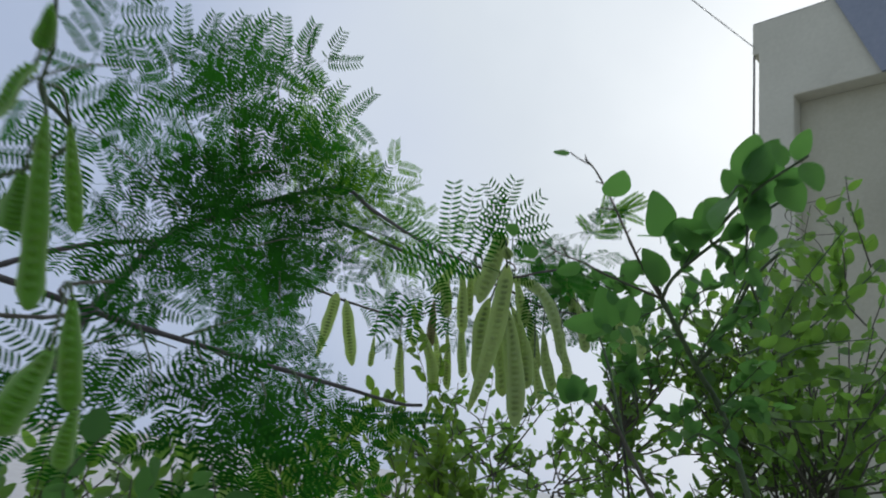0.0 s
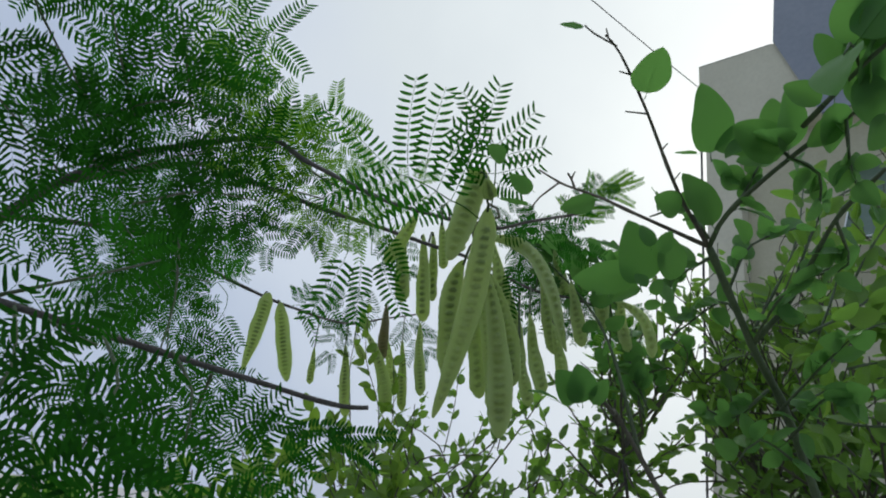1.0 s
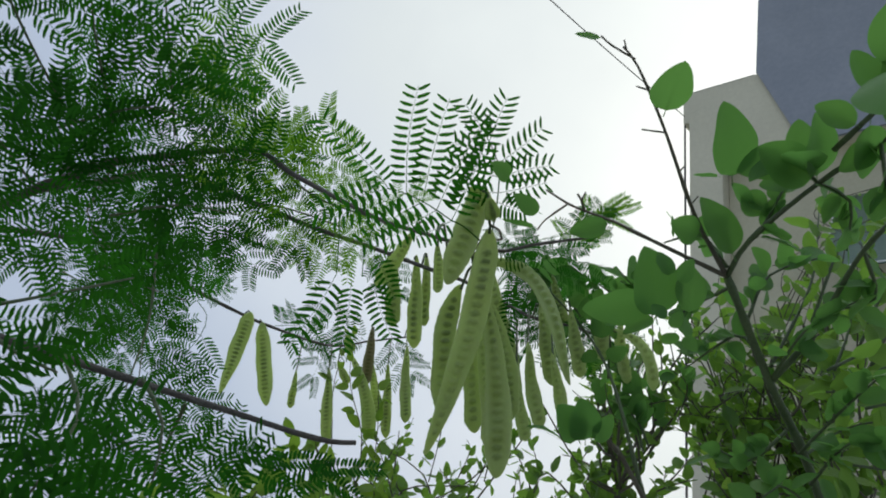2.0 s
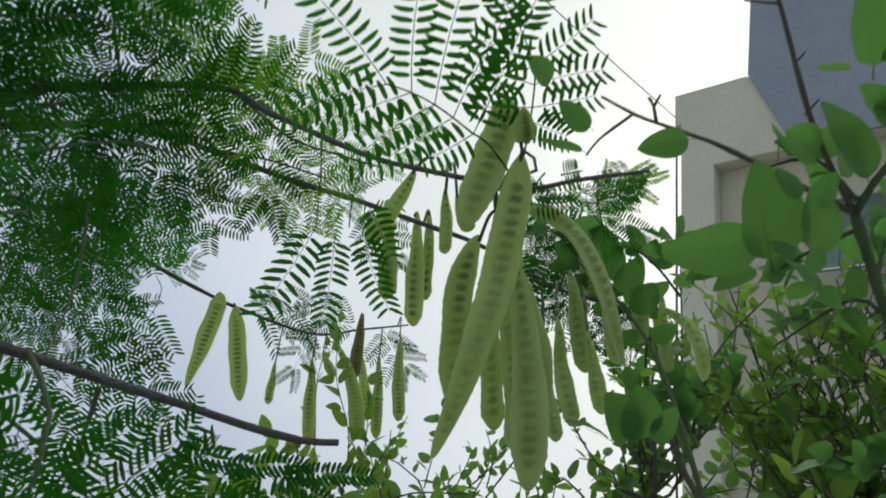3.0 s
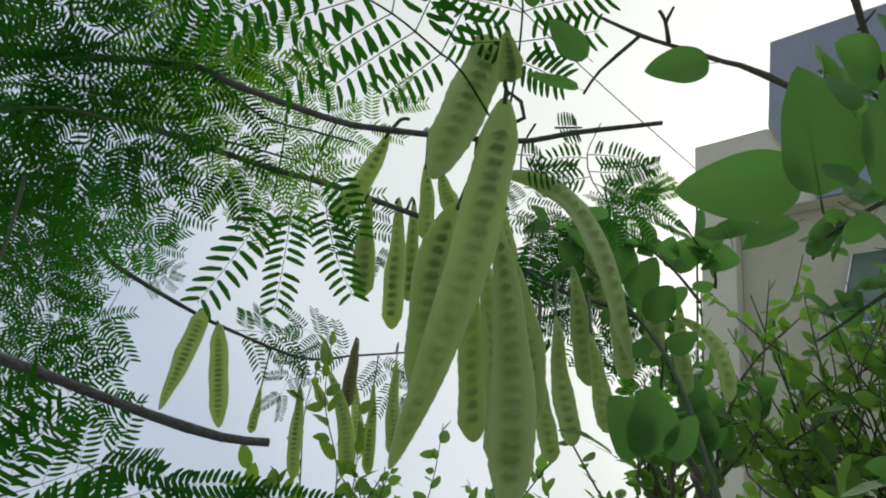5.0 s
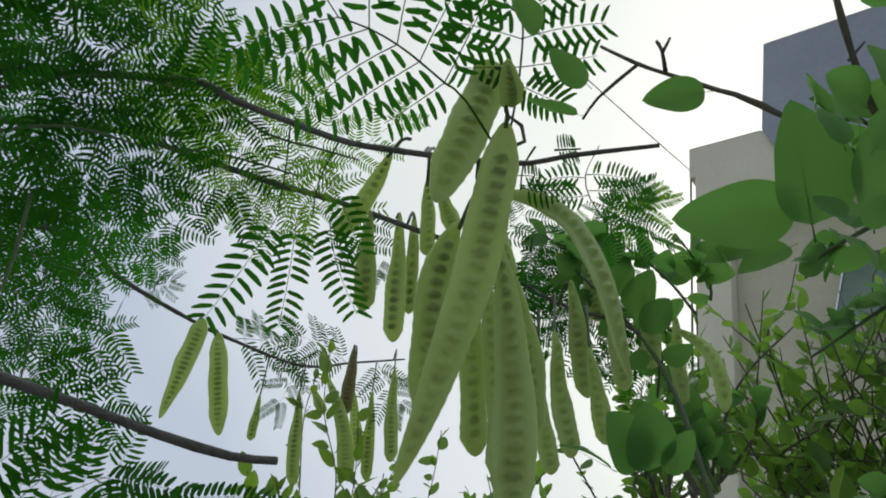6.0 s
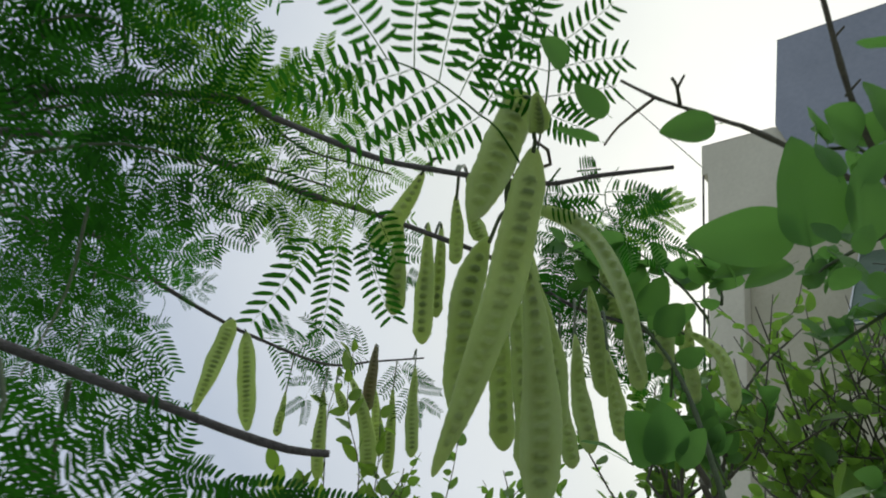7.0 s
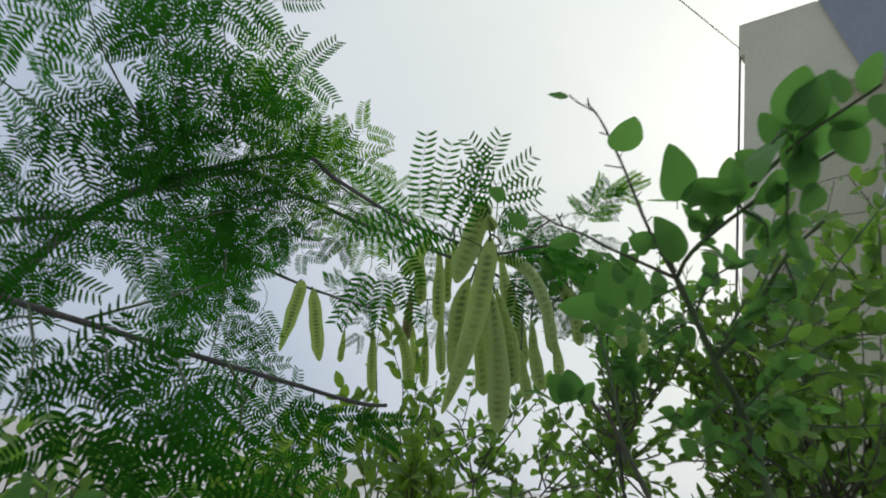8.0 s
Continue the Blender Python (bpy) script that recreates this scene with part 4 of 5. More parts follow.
# ---- broad-leaved shrubs ----
def leaf_mesh(i, material, ratio, blunt):
    """An egg-shaped leaf on a short stalk: base at the origin, axis along x, 1 long, folded along the midrib."""
    rng = random.Random(300 + i)
    rows, cols = 18, 5
    fold, curl, skew = rng.uniform(0.1, 0.3), rng.uniform(-0.2, 0.25), rng.uniform(-0.06, 0.06)
    verts, faces = [], []
    for r in range(rows + 1):
        t = r / rows
        half = ratio / 2 * (math.sin(math.pi * t ** (0.68 + 0.14 * (i % 3) / 2)) ** blunt if 0 < t < 1 else 0.0)
        for c in range(cols):
            v = 2 * c / (cols - 1) - 1
            ripple = 0.009 * math.sin(t * 14 + i + 2 * v)
            verts.append((0.12 + 0.88 * t, half * v + skew * math.sin(math.pi * t), fold * half * abs(v) - curl * (t - 0.3) ** 2 + ripple * abs(v)))
    for r in range(rows):
        for c in range(cols - 1):
            a = r * cols + c
            faces.append((a, a + 1, a + cols + 1, a + cols))
    k = len(verts)
    z0 = -curl * 0.09
    for x, z, w in ((0.0, z0, 0.010), (0.13, z0 - 0.001, 0.005), (0.75, -curl * 0.2 - 0.001, 0.0008)):
        verts.extend(((x, w, z), (x, -w, z), (x, 0, z - 1.6 * w)))
    for s in range(2):
        a = k + 3 * s
        faces.extend(((a, a + 1, a + 4, a + 3), (a + 1, a + 2, a + 5, a + 4), (a + 2, a, a + 3, a + 5)))
    return mesh_from("leaf", verts, faces, material)


CITRUS = [leaf_mesh(i, M_CITRUS, 0.62, 0.68) for i in range(5)]
SHRUB = [leaf_mesh(i + 10, M_SHRUB, 0.54, 0.68) for i in range(6)]
YELLOW = [leaf_mesh(i + 20, M_YELLOW, 0.46, 0.72) for i in range(6)]
DARK = [leaf_mesh(i + 30, M_CITRUS, 0.70, 0.60) for i in range(6)]
CR = random.Random(11)
citrus = new("citrus_tree")
citrus.location = (0.62, 0.72, 0.0)
bpy.context.view_layer.update()
tagged(citrus, "young citrus tree with broad glossy green leaves", "tree")


def leaf(parent, base, tip, normal=None, wide=1.0, kind=None):
    base, tip = Vector(base), Vector(tip)
    n = Vector(normal) if normal else Vector((CR.uniform(-0.6, 0.6), CR.uniform(-1, 0.1), CR.uniform(0.1, 1)))
    ob = part("leaf", CITRUS[CR.randrange(5) if kind is None else kind], parent)
    s = (tip - base).length
    ob.matrix_world = placed(base, tip - base, n, s) @ Matrix.Diagonal((1, wide, 1, 1))
    return ob


def stem(points, r0, r1, name="stem", material=None):
    return part(name, tube(name, points, r0, r1, material or M_TWIG, 8, 0.01, 0.3, 0.028, CR), citrus)


stem([(0.62, 0.72, -0.03), (0.52, 0.72, 0.7), (0.42, 0.70, 1.3), (0.3219, 0.7010, 1.6584), (0.2596, 0.6587, 1.7444), (0.2063, 0.6105, 1.8011)], 0.009, 0.0026, "trunk", M_GREEN_STEM)
S1 = stem([(0.2063, 0.6105, 1.8011), (0.1748, 0.5899, 1.8333), (0.1383, 0.5534, 1.8751), (0.1117, 0.5296, 1.9016), (0.0990, 0.5212, 1.9082)], 0.0017, 0.0007)
stem([(0.1085, 0.5259, 1.9040), (0.0915, 0.5224, 1.9091), (0.0841, 0.5205, 1.9135)], 0.0007, 0.0006)
J = (0.2063, 0.6105, 1.8011)
S2 = stem([J, (0.1392, 0.6008, 1.8182), (0.1242, 0.6066, 1.8274), (0.1029, 0.6097, 1.8341), (0.0910, 0.6122, 1.8390), (0.0753, 0.6174, 1.8503)], 0.0016, 0.0007)
stem([(0.0910, 0.6122, 1.8390), (0.0795, 0.6316, 1.8336), (0.0757, 0.6431, 1.8291)], 0.0008, 0.0006)
stem([(0.1020, 0.6092, 1.8350), (0.0973, 0.6009, 1.8379), (0.0941, 0.5991, 1.8409)], 0.0011, 0.0006, "bud")
stem([(0.0977, 0.6013, 1.8373), (0.0992, 0.5964, 1.8416)], 0.0008, 0.0005, "bud")
S3 = stem([J, (0.2094, 0.5832, 1.8176), (0.2347, 0.5422, 1.8442), (0.2627, 0.4967, 1.8636), (0.2824, 0.4705, 1.8769)], 0.0020, 0.0012, material=M_GREEN_STEM)
S4 = stem([(0.2596, 0.6587, 1.7444), (0.2764, 0.6277, 1.7747), (0.2851, 0.5770, 1.8204), (0.2946, 0.5320, 1.8402)], 0.0025, 0.0014, material=M_GREEN_STEM)
for foot, tip in (((0.1407, 0.5545, 1.8723), (0.1248, 0.5583, 1.8743)), ((0.1224, 0.5397, 1.8926), (0.1145, 0.5406, 1.8947)), ((0.1558, 0.5731, 1.8542), (0.1595, 0.5685, 1.8594)), ((0.1012, 0.5216, 1.9070), (0.0985, 0.5184, 1.9117)), ((0.1701, 0.5887, 1.8389), (0.1744, 0.5834, 1.8454))):
    stem([foot, tip], 0.0007, 0.0005, "bud")
leaf(S1, (0.1349, 0.5461, 1.8783), (0.1354, 0.5118, 1.8975), (0.2, -0.9, -0.4), 1.22)
leaf(S1, (0.0858, 0.5211, 1.9123), (0.0667, 0.5199, 1.9107), (0.2, -0.8, 0.3), 0.7)
leaf(S1, (0.1808, 0.5944, 1.8202), (0.1545, 0.5802, 1.8209), (0.2, -0.9, -0.4), 1.1)
leaf(S3, (0.1901, 0.5641, 1.8460), (0.1727, 0.5310, 1.8877), (0.1, -0.95, -0.3), 0.95)
leaf(S3, (0.2347, 0.5422, 1.8442), (0.1908, 0.5312, 1.8570), (0.1, -0.9, -0.5), 1.0)
leaf(S3, (0.2347, 0.5422, 1.8442), (0.2175, 0.5070, 1.8708), (0.3, -0.9, -0.3), 1.0)
leaf(S3, (0.2543, 0.5080, 1.8564), (0.2332, 0.5191, 1.8401), (0.3, -0.9, -0.3), 1.0)
leaf(S3, (0.1831, 0.5685, 1.8540), (0.1652, 0.5703, 1.8529), (0.1, -0.3, 1), 1.0)
leaf(S3, (0.2122, 0.5800, 1.8211), (0.2355, 0.5630, 1.8066), (0.1, -0.5, 0.8), 1.0)
leaf(S3, (0.2046, 0.5917, 1.8048), (0.1780, 0.5816, 1.8460), (0.1, -0.9, 0.2), 1.0)
leaf(S3, (0.2139, 0.5823, 1.8384), (0.1999, 0.5874, 1.8622), None, 1.0)
leaf(S3, (0.2627, 0.4967, 1.8636), (0.2293, 0.4639, 1.8790), (0.1, -0.9, -0.3), 1.2)
leaf(S3, (0.2627, 0.4967, 1.8636), (0.2456, 0.4397, 1.8918), (0.1, -0.9, -0.3), 1.0)
leaf(S3, (0.2720, 0.4863, 1.8485), (0.2534, 0.4893, 1.8233), (0.1, -0.9, -0.3), 1.0)
leaf(S2, (0.1215, 0.6062, 1.8261), (0.0911, 0.6050, 1.8132), (0.1, -0.9, -0.35), 0.74)
leaf(S2, (0.0757, 0.6301, 1.8365), (0.0520, 0.6163, 1.8421), (0.1, -0.9, -0.35), 0.8)
leaf(S2, (0.0499, 0.6237, 1.8565), (0.0313, 0.6082, 1.8599), (0.1, -0.9, -0.35), 0.9)
leaf(S2, (0.0762, 0.6421, 1.8301), (0.0481, 0.6398, 1.8315), (0.1, 0.2, 0.9), 0.4)
leaf(S2, (0.1491, 0.5899, 1.7504), (0.1325, 0.5713, 1.7954), (0.15, -0.9, -0.4), 1.06, 0)
leaf(S2, (0.1526, 0.5939, 1.7680), (0.1032, 0.6012, 1.7562), (0.0, -0.8, -0.6), 0.80, 1)
leaf(S2, (0.1693, 0.5868, 1.7565), (0.1617, 0.5730, 1.7897), (0.25, -0.9, -0.3), 1.04, 2)
leaf(S2, (0.1634, 0.6020, 1.7666), (0.1698, 0.5850, 1.7440), (0.2, -0.7, 0.6), 0.9, 3)
leaf(S2, (0.1327, 0.6321, 1.7676), (0.1402, 0.6343, 1.7583), None, 1.2)
leaf(S2, (0.1597, 0.6181, 1.7669), (0.1384, 0.6261, 1.7524), (0.1, -0.9, 0.4), 0.7)
leaf(S2, (0.1455, 0.6339, 1.7749), (0.1267, 0.6314, 1.7728), (0.1, -0.9, 0.3), 1.0)
leaf(S2, (0.1519, 0.6329, 1.7714), (0.1292, 0.6379, 1.7609), (0.1, -0.9, 0.4), 0.7)
leaf(S4, (0.1361, 0.7627, 1.6986), (0.1019, 0.7485, 1.7067), (0.1, -0.5, 0.9), 0.5)
leaf(S4, (0.1485, 0.7590, 1.6968), (0.1216, 0.7388, 1.7221), (0.1, -0.9, -0.2), 1.1)
leaf(S4, (0.1525, 0.7578, 1.6957), (0.1405, 0.7310, 1.7274), (0.1, -0.9, -0.2), 1.1)
leaf(S4, (0.1590, 0.7553, 1.6962), (0.1698, 0.7438, 1.7220), (0.1, -0.9, -0.2), 0.9)
leaf(S3, (0.1463, 0.5667, 1.7454), (0.1392, 0.5725, 1.7572), (0.1, -0.9, -0.2), 1.0)
leaf(S3, (0.1445, 0.5593, 1.7378), (0.1512, 0.5541, 1.7486), (0.2, -0.9, -0.3), 1.1)
leaf(S3, (0.1529, 0.5688, 1.7406), (0.1516, 0.5828, 1.7344), (0.0, -0.9, -0.3), 1.1)
leaf(S3, (0.1477, 0.5650, 1.7726), (0.1416, 0.5671, 1.7921), (0.2, -0.9, -0.2), 1.0)
leaf(S3, (0.1497, 0.5573, 1.7654), (0.1558, 0.5496, 1.7815), (0.2, -0.9, -0.2), 1.0)
leaf(S3, (0.1561, 0.5697, 1.7385), (0.1678, 0.5729, 1.7311), (0.1, -0.9, -0.4), 1.0)
S6 = stem([(0.2312, 0.5181, 1.8541), (0.2420, 0.4612, 1.8686), (0.2498, 0.4187, 1.8708), (0.2528, 0.3877, 1.8694)], 0.0018, 0.0009, material=M_GREEN_STEM)
leaf(S6, (0.2399, 0.4774, 1.8673), (0.2178, 0.4741, 1.8923), (0.2, -0.9, -0.3), 1.1)
leaf(S6, (0.2420, 0.4612, 1.8686), (0.2445, 0.4495, 1.9054), (0.1, -0.9, -0.2), 1.1)
leaf(S6, (0.2472, 0.4448, 1.8710), (0.2756, 0.4275, 1.8777), (0.1, -0.8, -0.5), 0.8)
leaf(S6, (0.2498, 0.4187, 1.8708), (0.2353, 0.4111, 1.8934), (0.3, -0.9, -0.2), 1.0)
leaf(S6, (0.2499, 0.4388, 1.8734), (0.2769, 0.4476, 1.8479), (0.0, -0.9, -0.5), 1.1)
leaf(S6, (0.2394, 0.4722, 1.8670), (0.2649, 0.4909, 1.8432), (0.1, -0.9, -0.4), 1.1)
leaf(S6, (0.2343, 0.4963, 1.8569), (0.2108, 0.5014, 1.8721), (0.1, -0.9, -0.3), 1.1)
leaf(S6, (0.2519, 0.3976, 1.8712), (0.2668, 0.3958, 1.8450), (0.1, -0.9, -0.3), 1.1)
leaf(S6, (0.2396, 0.4942, 1.8637), (0.2510, 0.5231, 1.8401), (0.2, -0.9, -0.3), 1.1)
leaf(S6, (0.2510, 0.4081, 1.8711), (0.2554, 0.3899, 1.8953), (0.2, -0.9, -0.3), 1.0)
stem([(0.42, 0.70, 1.28), (0.2253, 0.8204, 1.6671), (0.1814, 0.7681, 1.6974), (0.1577, 0.7514, 1.7129)], 0.0055, 0.0016)
S7 = stem([(0.2253, 0.8204, 1.6671), (0.2004, 0.8482, 1.7780), (0.1780, 0.8860, 1.8402), (0.1395, 0.9087, 1.8883)], 0.0024, 0.0008, material=M_GREEN_STEM)
leaf(S7, (0.1451, 0.9102, 1.8848), (0.1205, 0.9044, 1.8986), (0.2, -0.9, -0.4), 1.0)
leaf(S7, (0.1539, 0.9043, 1.8733), (0.1413, 0.9239, 1.8556), (-0.1, -0.9, -0.2), 1.0)
leaf(S7, (0.1645, 0.8980, 1.8624), (0.1800, 0.8845, 1.8903), (0.1, -0.9, -0.1), 1.0)
leaf(S7, (0.1344, 0.9081, 1.8897), (0.1487, 0.9053, 1.9187), (0.2, -0.9, -0.5), 1.0)
leaf(S7, (0.1725, 0.8919, 1.8514), (0.1631, 0.9111, 1.8345), (0.1, -0.9, -0.2), 1.0)
leaf(S7, (0.1856, 0.8806, 1.8277), (0.2042, 0.8664, 1.8568), (0.0, -0.9, -0.4), 1.1)
leaf(S7, (0.1929, 0.8750, 1.8155), (0.1792, 0.8916, 1.8045), (-0.0, -0.9, -0.5), 1.0)
leaf(S7, (0.1507, 0.9117, 1.8813), (0.1195, 0.9239, 1.8805), (0.3, -0.9, -0.1), 0.8)
leaf(S7, (0.1974, 0.8687, 1.8052), (0.2162, 0.8519, 1.8164), (0.0, -0.9, -0.3), 1.0)
leaf(S7, (0.1752, 0.8926, 1.8497), (0.1958, 0.8759, 1.8843), (0.2, -0.9, -0.2), 1.0)


def sprig(start, end, count, size, host=None, via=None, leaves_of=None):
    """A green side shoot with leaves set alternately along it."""
    a, b = Vector(start), Vector(end)
    mids = [Vector(v) for v in via] if via else [(a + b) / 2 + Vector([CR.uniform(-0.02, 0.02) for _ in range(3)])]
    if host:
        shoot = part("twig", tube("twig", [a, *mids, b], 0.0011, 0.0005, M_TWIG, 6, 0.012, 0.25, 0.03, CR), host)
    else:
        shoot = stem([a, *mids, b], 0.0013, 0.0006, "shoot", M_GREEN_STEM)
    line = curve_points([a, *mids, b], 0.006)
    for i in range(count):
        k = min(len(line) - 2, int((0.15 + 0.85 * (i + 0.4 * CR.random()) / count) * (len(line) - 1)))
        p, along = line[k], (line[k + 1] - line[k]).normalized()
        away = Vector([CR.uniform(-1, 1) for _ in range(3)]).normalized()
        d = along * CR.uniform(0.3, 1.0) + away + Vector((0, 0, 0.25))
        s = size * CR.uniform(0.6, 1.2)
        ob = leaf(shoot, p, p + d.normalized() * s, (CR.uniform(-0.6, 0.6), CR.uniform(-1.0, 0.0), CR.uniform(-0.4, 0.9)), CR.uniform(0.85, 1.15))
        if host or leaves_of:
            ob.data = (leaves_of or SHRUB)[CR.randrange(6)]


sprig((0.2596, 0.6587, 1.7444), (0.2995, 0.6044, 1.7976), 16, 0.024)
sprig((0.2326, 0.6366, 1.7799), (0.2857, 0.6210, 1.8341), 16, 0.024)
sprig((0.2347, 0.5422, 1.8442), (0.2662, 0.5669, 1.8131), 12, 0.024)
sprig((0.2893, 0.6777, 1.6991), (0.3163, 0.6119, 1.7504), 16, 0.024)
sprig((0.3016, 0.6861, 1.6802), (0.3357, 0.6118, 1.7046), 16, 0.024)
sprig((0.2422, 0.6486, 1.7665), (0.2156, 0.7077, 1.7590), 15, 0.024)
sprig((0.2126, 0.6153, 1.7970), (0.2006, 0.6811, 1.7889), 12, 0.024)
sprig((0.2770, 0.6696, 1.7136), (0.2331, 0.6937, 1.6979), 16, 0.024)
sprig((0.2543, 0.5080, 1.8564), (0.2778, 0.5148, 1.7970), 12, 0.024)
sprig((0.2036, 0.6040, 1.8050), (0.1619, 0.6130, 1.8206), 8, 0.024)
sprig((0.2125, 0.5808, 1.8193), (0.2274, 0.5655, 1.8552), 11, 0.024)
sprig((0.2347, 0.5422, 1.8442), (0.2058, 0.5382, 1.8548), 5, 0.042)
sprig((0.3219, 0.7010, 1.6584), (0.2489, 0.6718, 1.6515), 15, 0.024)
sprig((0.2851, 0.5770, 1.8204), (0.2941, 0.6329, 1.7972), 11, 0.024)
sprig((0.2627, 0.4967, 1.8636), (0.2074, 0.4338, 1.8450), 4, 0.046)
sprig((0.2694, 0.9457, 1.7274), (0.2363, 0.9697, 1.8403), 14, 0.030)
sprig((0.2727, 0.9423, 1.7361), (0.2638, 0.9816, 1.8407), 14, 0.030)
sprig((0.2328, 0.9536, 1.8266), (0.1605, 0.9537, 1.9234), 13, 0.026)
sprig((0.2306, 0.9611, 1.8084), (0.1999, 0.9778, 1.9010), 12, 0.026)
sprig((0.2306, 0.8795, 1.8538), (0.1482, 0.8514, 1.8952), 16, 0.030)
sprig((0.2383, 0.8709, 1.8641), (0.2005, 0.8356, 1.8912), 12, 0.030)
sprig((0.1831, 0.9162, 1.8632), (0.1046, 0.8906, 1.9062), 14, 0.030)
sprig((0.2632, 0.6651, 1.7555), (0.3376, 0.7025, 1.9212), 15, 0.028, leaves_of=SHRUB)
sprig((0.2848, 0.6416, 1.7893), (0.3886, 0.6800, 1.9206), 15, 0.028, leaves_of=SHRUB)
sprig((0.3178, 0.6790, 1.7669), (0.4510, 0.7258, 1.8709), 15, 0.028, leaves_of=SHRUB)
sprig((0.3504, 0.7128, 1.7500), (0.4873, 0.7214, 1.8184), 15, 0.028, leaves_of=SHRUB)
sprig((0.3297, 0.7340, 1.7120), (0.4384, 0.7606, 1.7622), 15, 0.028, leaves_of=SHRUB)
sprig((0.3853, 0.7600, 1.7130), (0.4976, 0.7350, 1.7273), 15, 0.028, leaves_of=SHRUB)
sprig((0.3553, 0.7486, 1.6791), (0.4201, 0.7827, 1.6658), 15, 0.028, leaves_of=SHRUB)


for far in ((0.4421, 0.6792, 1.9423), (0.4787, 0.6769, 1.8968), (0.3988, 0.7472, 1.8840), (0.4503, 0.7403, 1.8239), (0.3824, 0.7750, 1.8139), (0.4859, 0.7348, 1.7656)):
    sprig(Vector((0.3393, 0.7195, 1.7497)).lerp(Vector(far), 0.25), far, 14, 0.028, leaves_of=SHRUB)


class Bush:
    """Stems from the ground, twigs that fan out to the crown's outline, and leaves along the twigs."""

    def __init__(self, name, foot, centre, radii, twigs, leaves, size, label, seed, leaves_of=SHRUB):
        rng = random.Random(seed)
        self.ob = new(name)
        self.ob.location = foot
        bpy.context.view_layer.update()
        tagged(self.ob, label, "shrub", "shrubs round the trees")
        foot, centre = Vector(foot), Vector(centre)
        forks = []
        for k in range(5):
            fork = centre + Vector((rng.uniform(-0.7, 0.7) * radii[0], rng.uniform(-0.5, 0.5) * radii[1], rng.uniform(-0.9, -0.2) * radii[2]))
            low = foot + Vector((rng.uniform(-0.06, 0.06), rng.uniform(-0.06, 0.06), -0.03))
            part("stem", tube("stem", [low, low.lerp(fork, 0.5) + Vector((rng.uniform(-0.08, 0.08), rng.uniform(-0.08, 0.08), 0)), fork], 0.0048, 0.002, M_BARK, 7, 0.04, 0.1, 0.06, rng), self.ob)
            forks.append(fork)
        spots = []
        for k in range(twigs):
            while True:
                q = Vector([rng.uniform(-1, 1) for _ in range(3)])
                if 0.35 < q.length < 1.0:
                    break
            end = centre + Vector((q.x * radii[0], q.y * radii[1], q.z * radii[2]))
            start = min(forks, key=lambda f: (f - end).length + rng.uniform(0, 0.15))
            start = start.lerp(end, rng.uniform(0.0, 0.3))
            mid = (start + end) / 2 + Vector([rng.uniform(-0.05, 0.05) for _ in range(3)])
            mesh = tube("twig", [start, mid, end], 0.0020, 0.0008, M_TWIG, 5, 0.03, 0.2, 0.03, rng)
            twig = part("twig", mesh, self.ob)
            line = curve_points([start, mid, end], 0.01)
            along = (end - start).normalized()
            for i in range(leaves):
                t = 0.25 + 0.75 * (i + rng.random() * 0.5) / leaves
                p = line[min(len(line) - 1, int(t * (len(line) - 1)))]
                away = Vector([rng.uniform(-1, 1) for _ in range(3)])
                d = along * rng.uniform(0.2, 0.9) + away.normalized() * 0.9 + Vector((0, 0, 0.15))
                n = Vector((rng.uniform(-0.7, 0.7), rng.uniform(-0.9, 0.4), rng.uniform(0.2, 1)))
                spots.append((p.y + abs(p.x - 0.4) * 0.3, twig, placed(p, d, n, size * rng.uniform(0.55, 1.25)), rng.randrange(6)))
        spots.sort(key=lambda s: s[0])
        for _, twig, m, kind in spots[:280]:
            ob = part("leaf", leaves_of[kind], twig)
            ob.matrix_world = m
        # side shoots lower down the stems
        for k in range(34):
            base = foot.lerp(centre, rng.uniform(0.15, 0.8)) + Vector((rng.uniform(-0.08, 0.08), rng.uniform(-0.08, 0.08), 0))
            away = Vector((rng.uniform(-1, 1), rng.uniform(-0.4, 1), rng.uniform(-0.1, 0.5))).normalized() * rng.uniform(0.12, 0.26)
            base.z, away.z = min(base.z, centre.z - radii[2] - 0.1), min(away.z, 0.06)
            part("twig", tube("twig", [base, base + away * 0.5 + Vector((0, 0, 0.015)), base + away], 0.0022, 0.0009, M_TWIG, 5, 0.04, 0.2, 0.03, rng), self.ob)
            for i in range(leaves):
                p = base + away * (0.3 + 0.7 * i / leaves)
                d = away.normalized() * 0.5 + Vector([rng.uniform(-1, 1) for _ in range(3)])
                spots.append((99.0, None, placed(p, d, (rng.uniform(-0.6, 0.6), rng.uniform(-0.6, 0.6), 1), size * rng.uniform(0.7, 1.3)), rng.randrange(6)))
        verts, faces = [], []
        for _, _, m, kind in spots[280:]:
            k = len(verts)
            verts.extend(m @ v.co for v in leaves_of[kind].vertices)
            faces.extend(tuple(k + j for j in p.vertices) for p in leaves_of[kind].polygons)
        if verts:
            rest = part("foliage", mesh_from("foliage", verts, faces, leaves_of[0].materials[0]), self.ob)
            tagged(rest, kind="stuff")


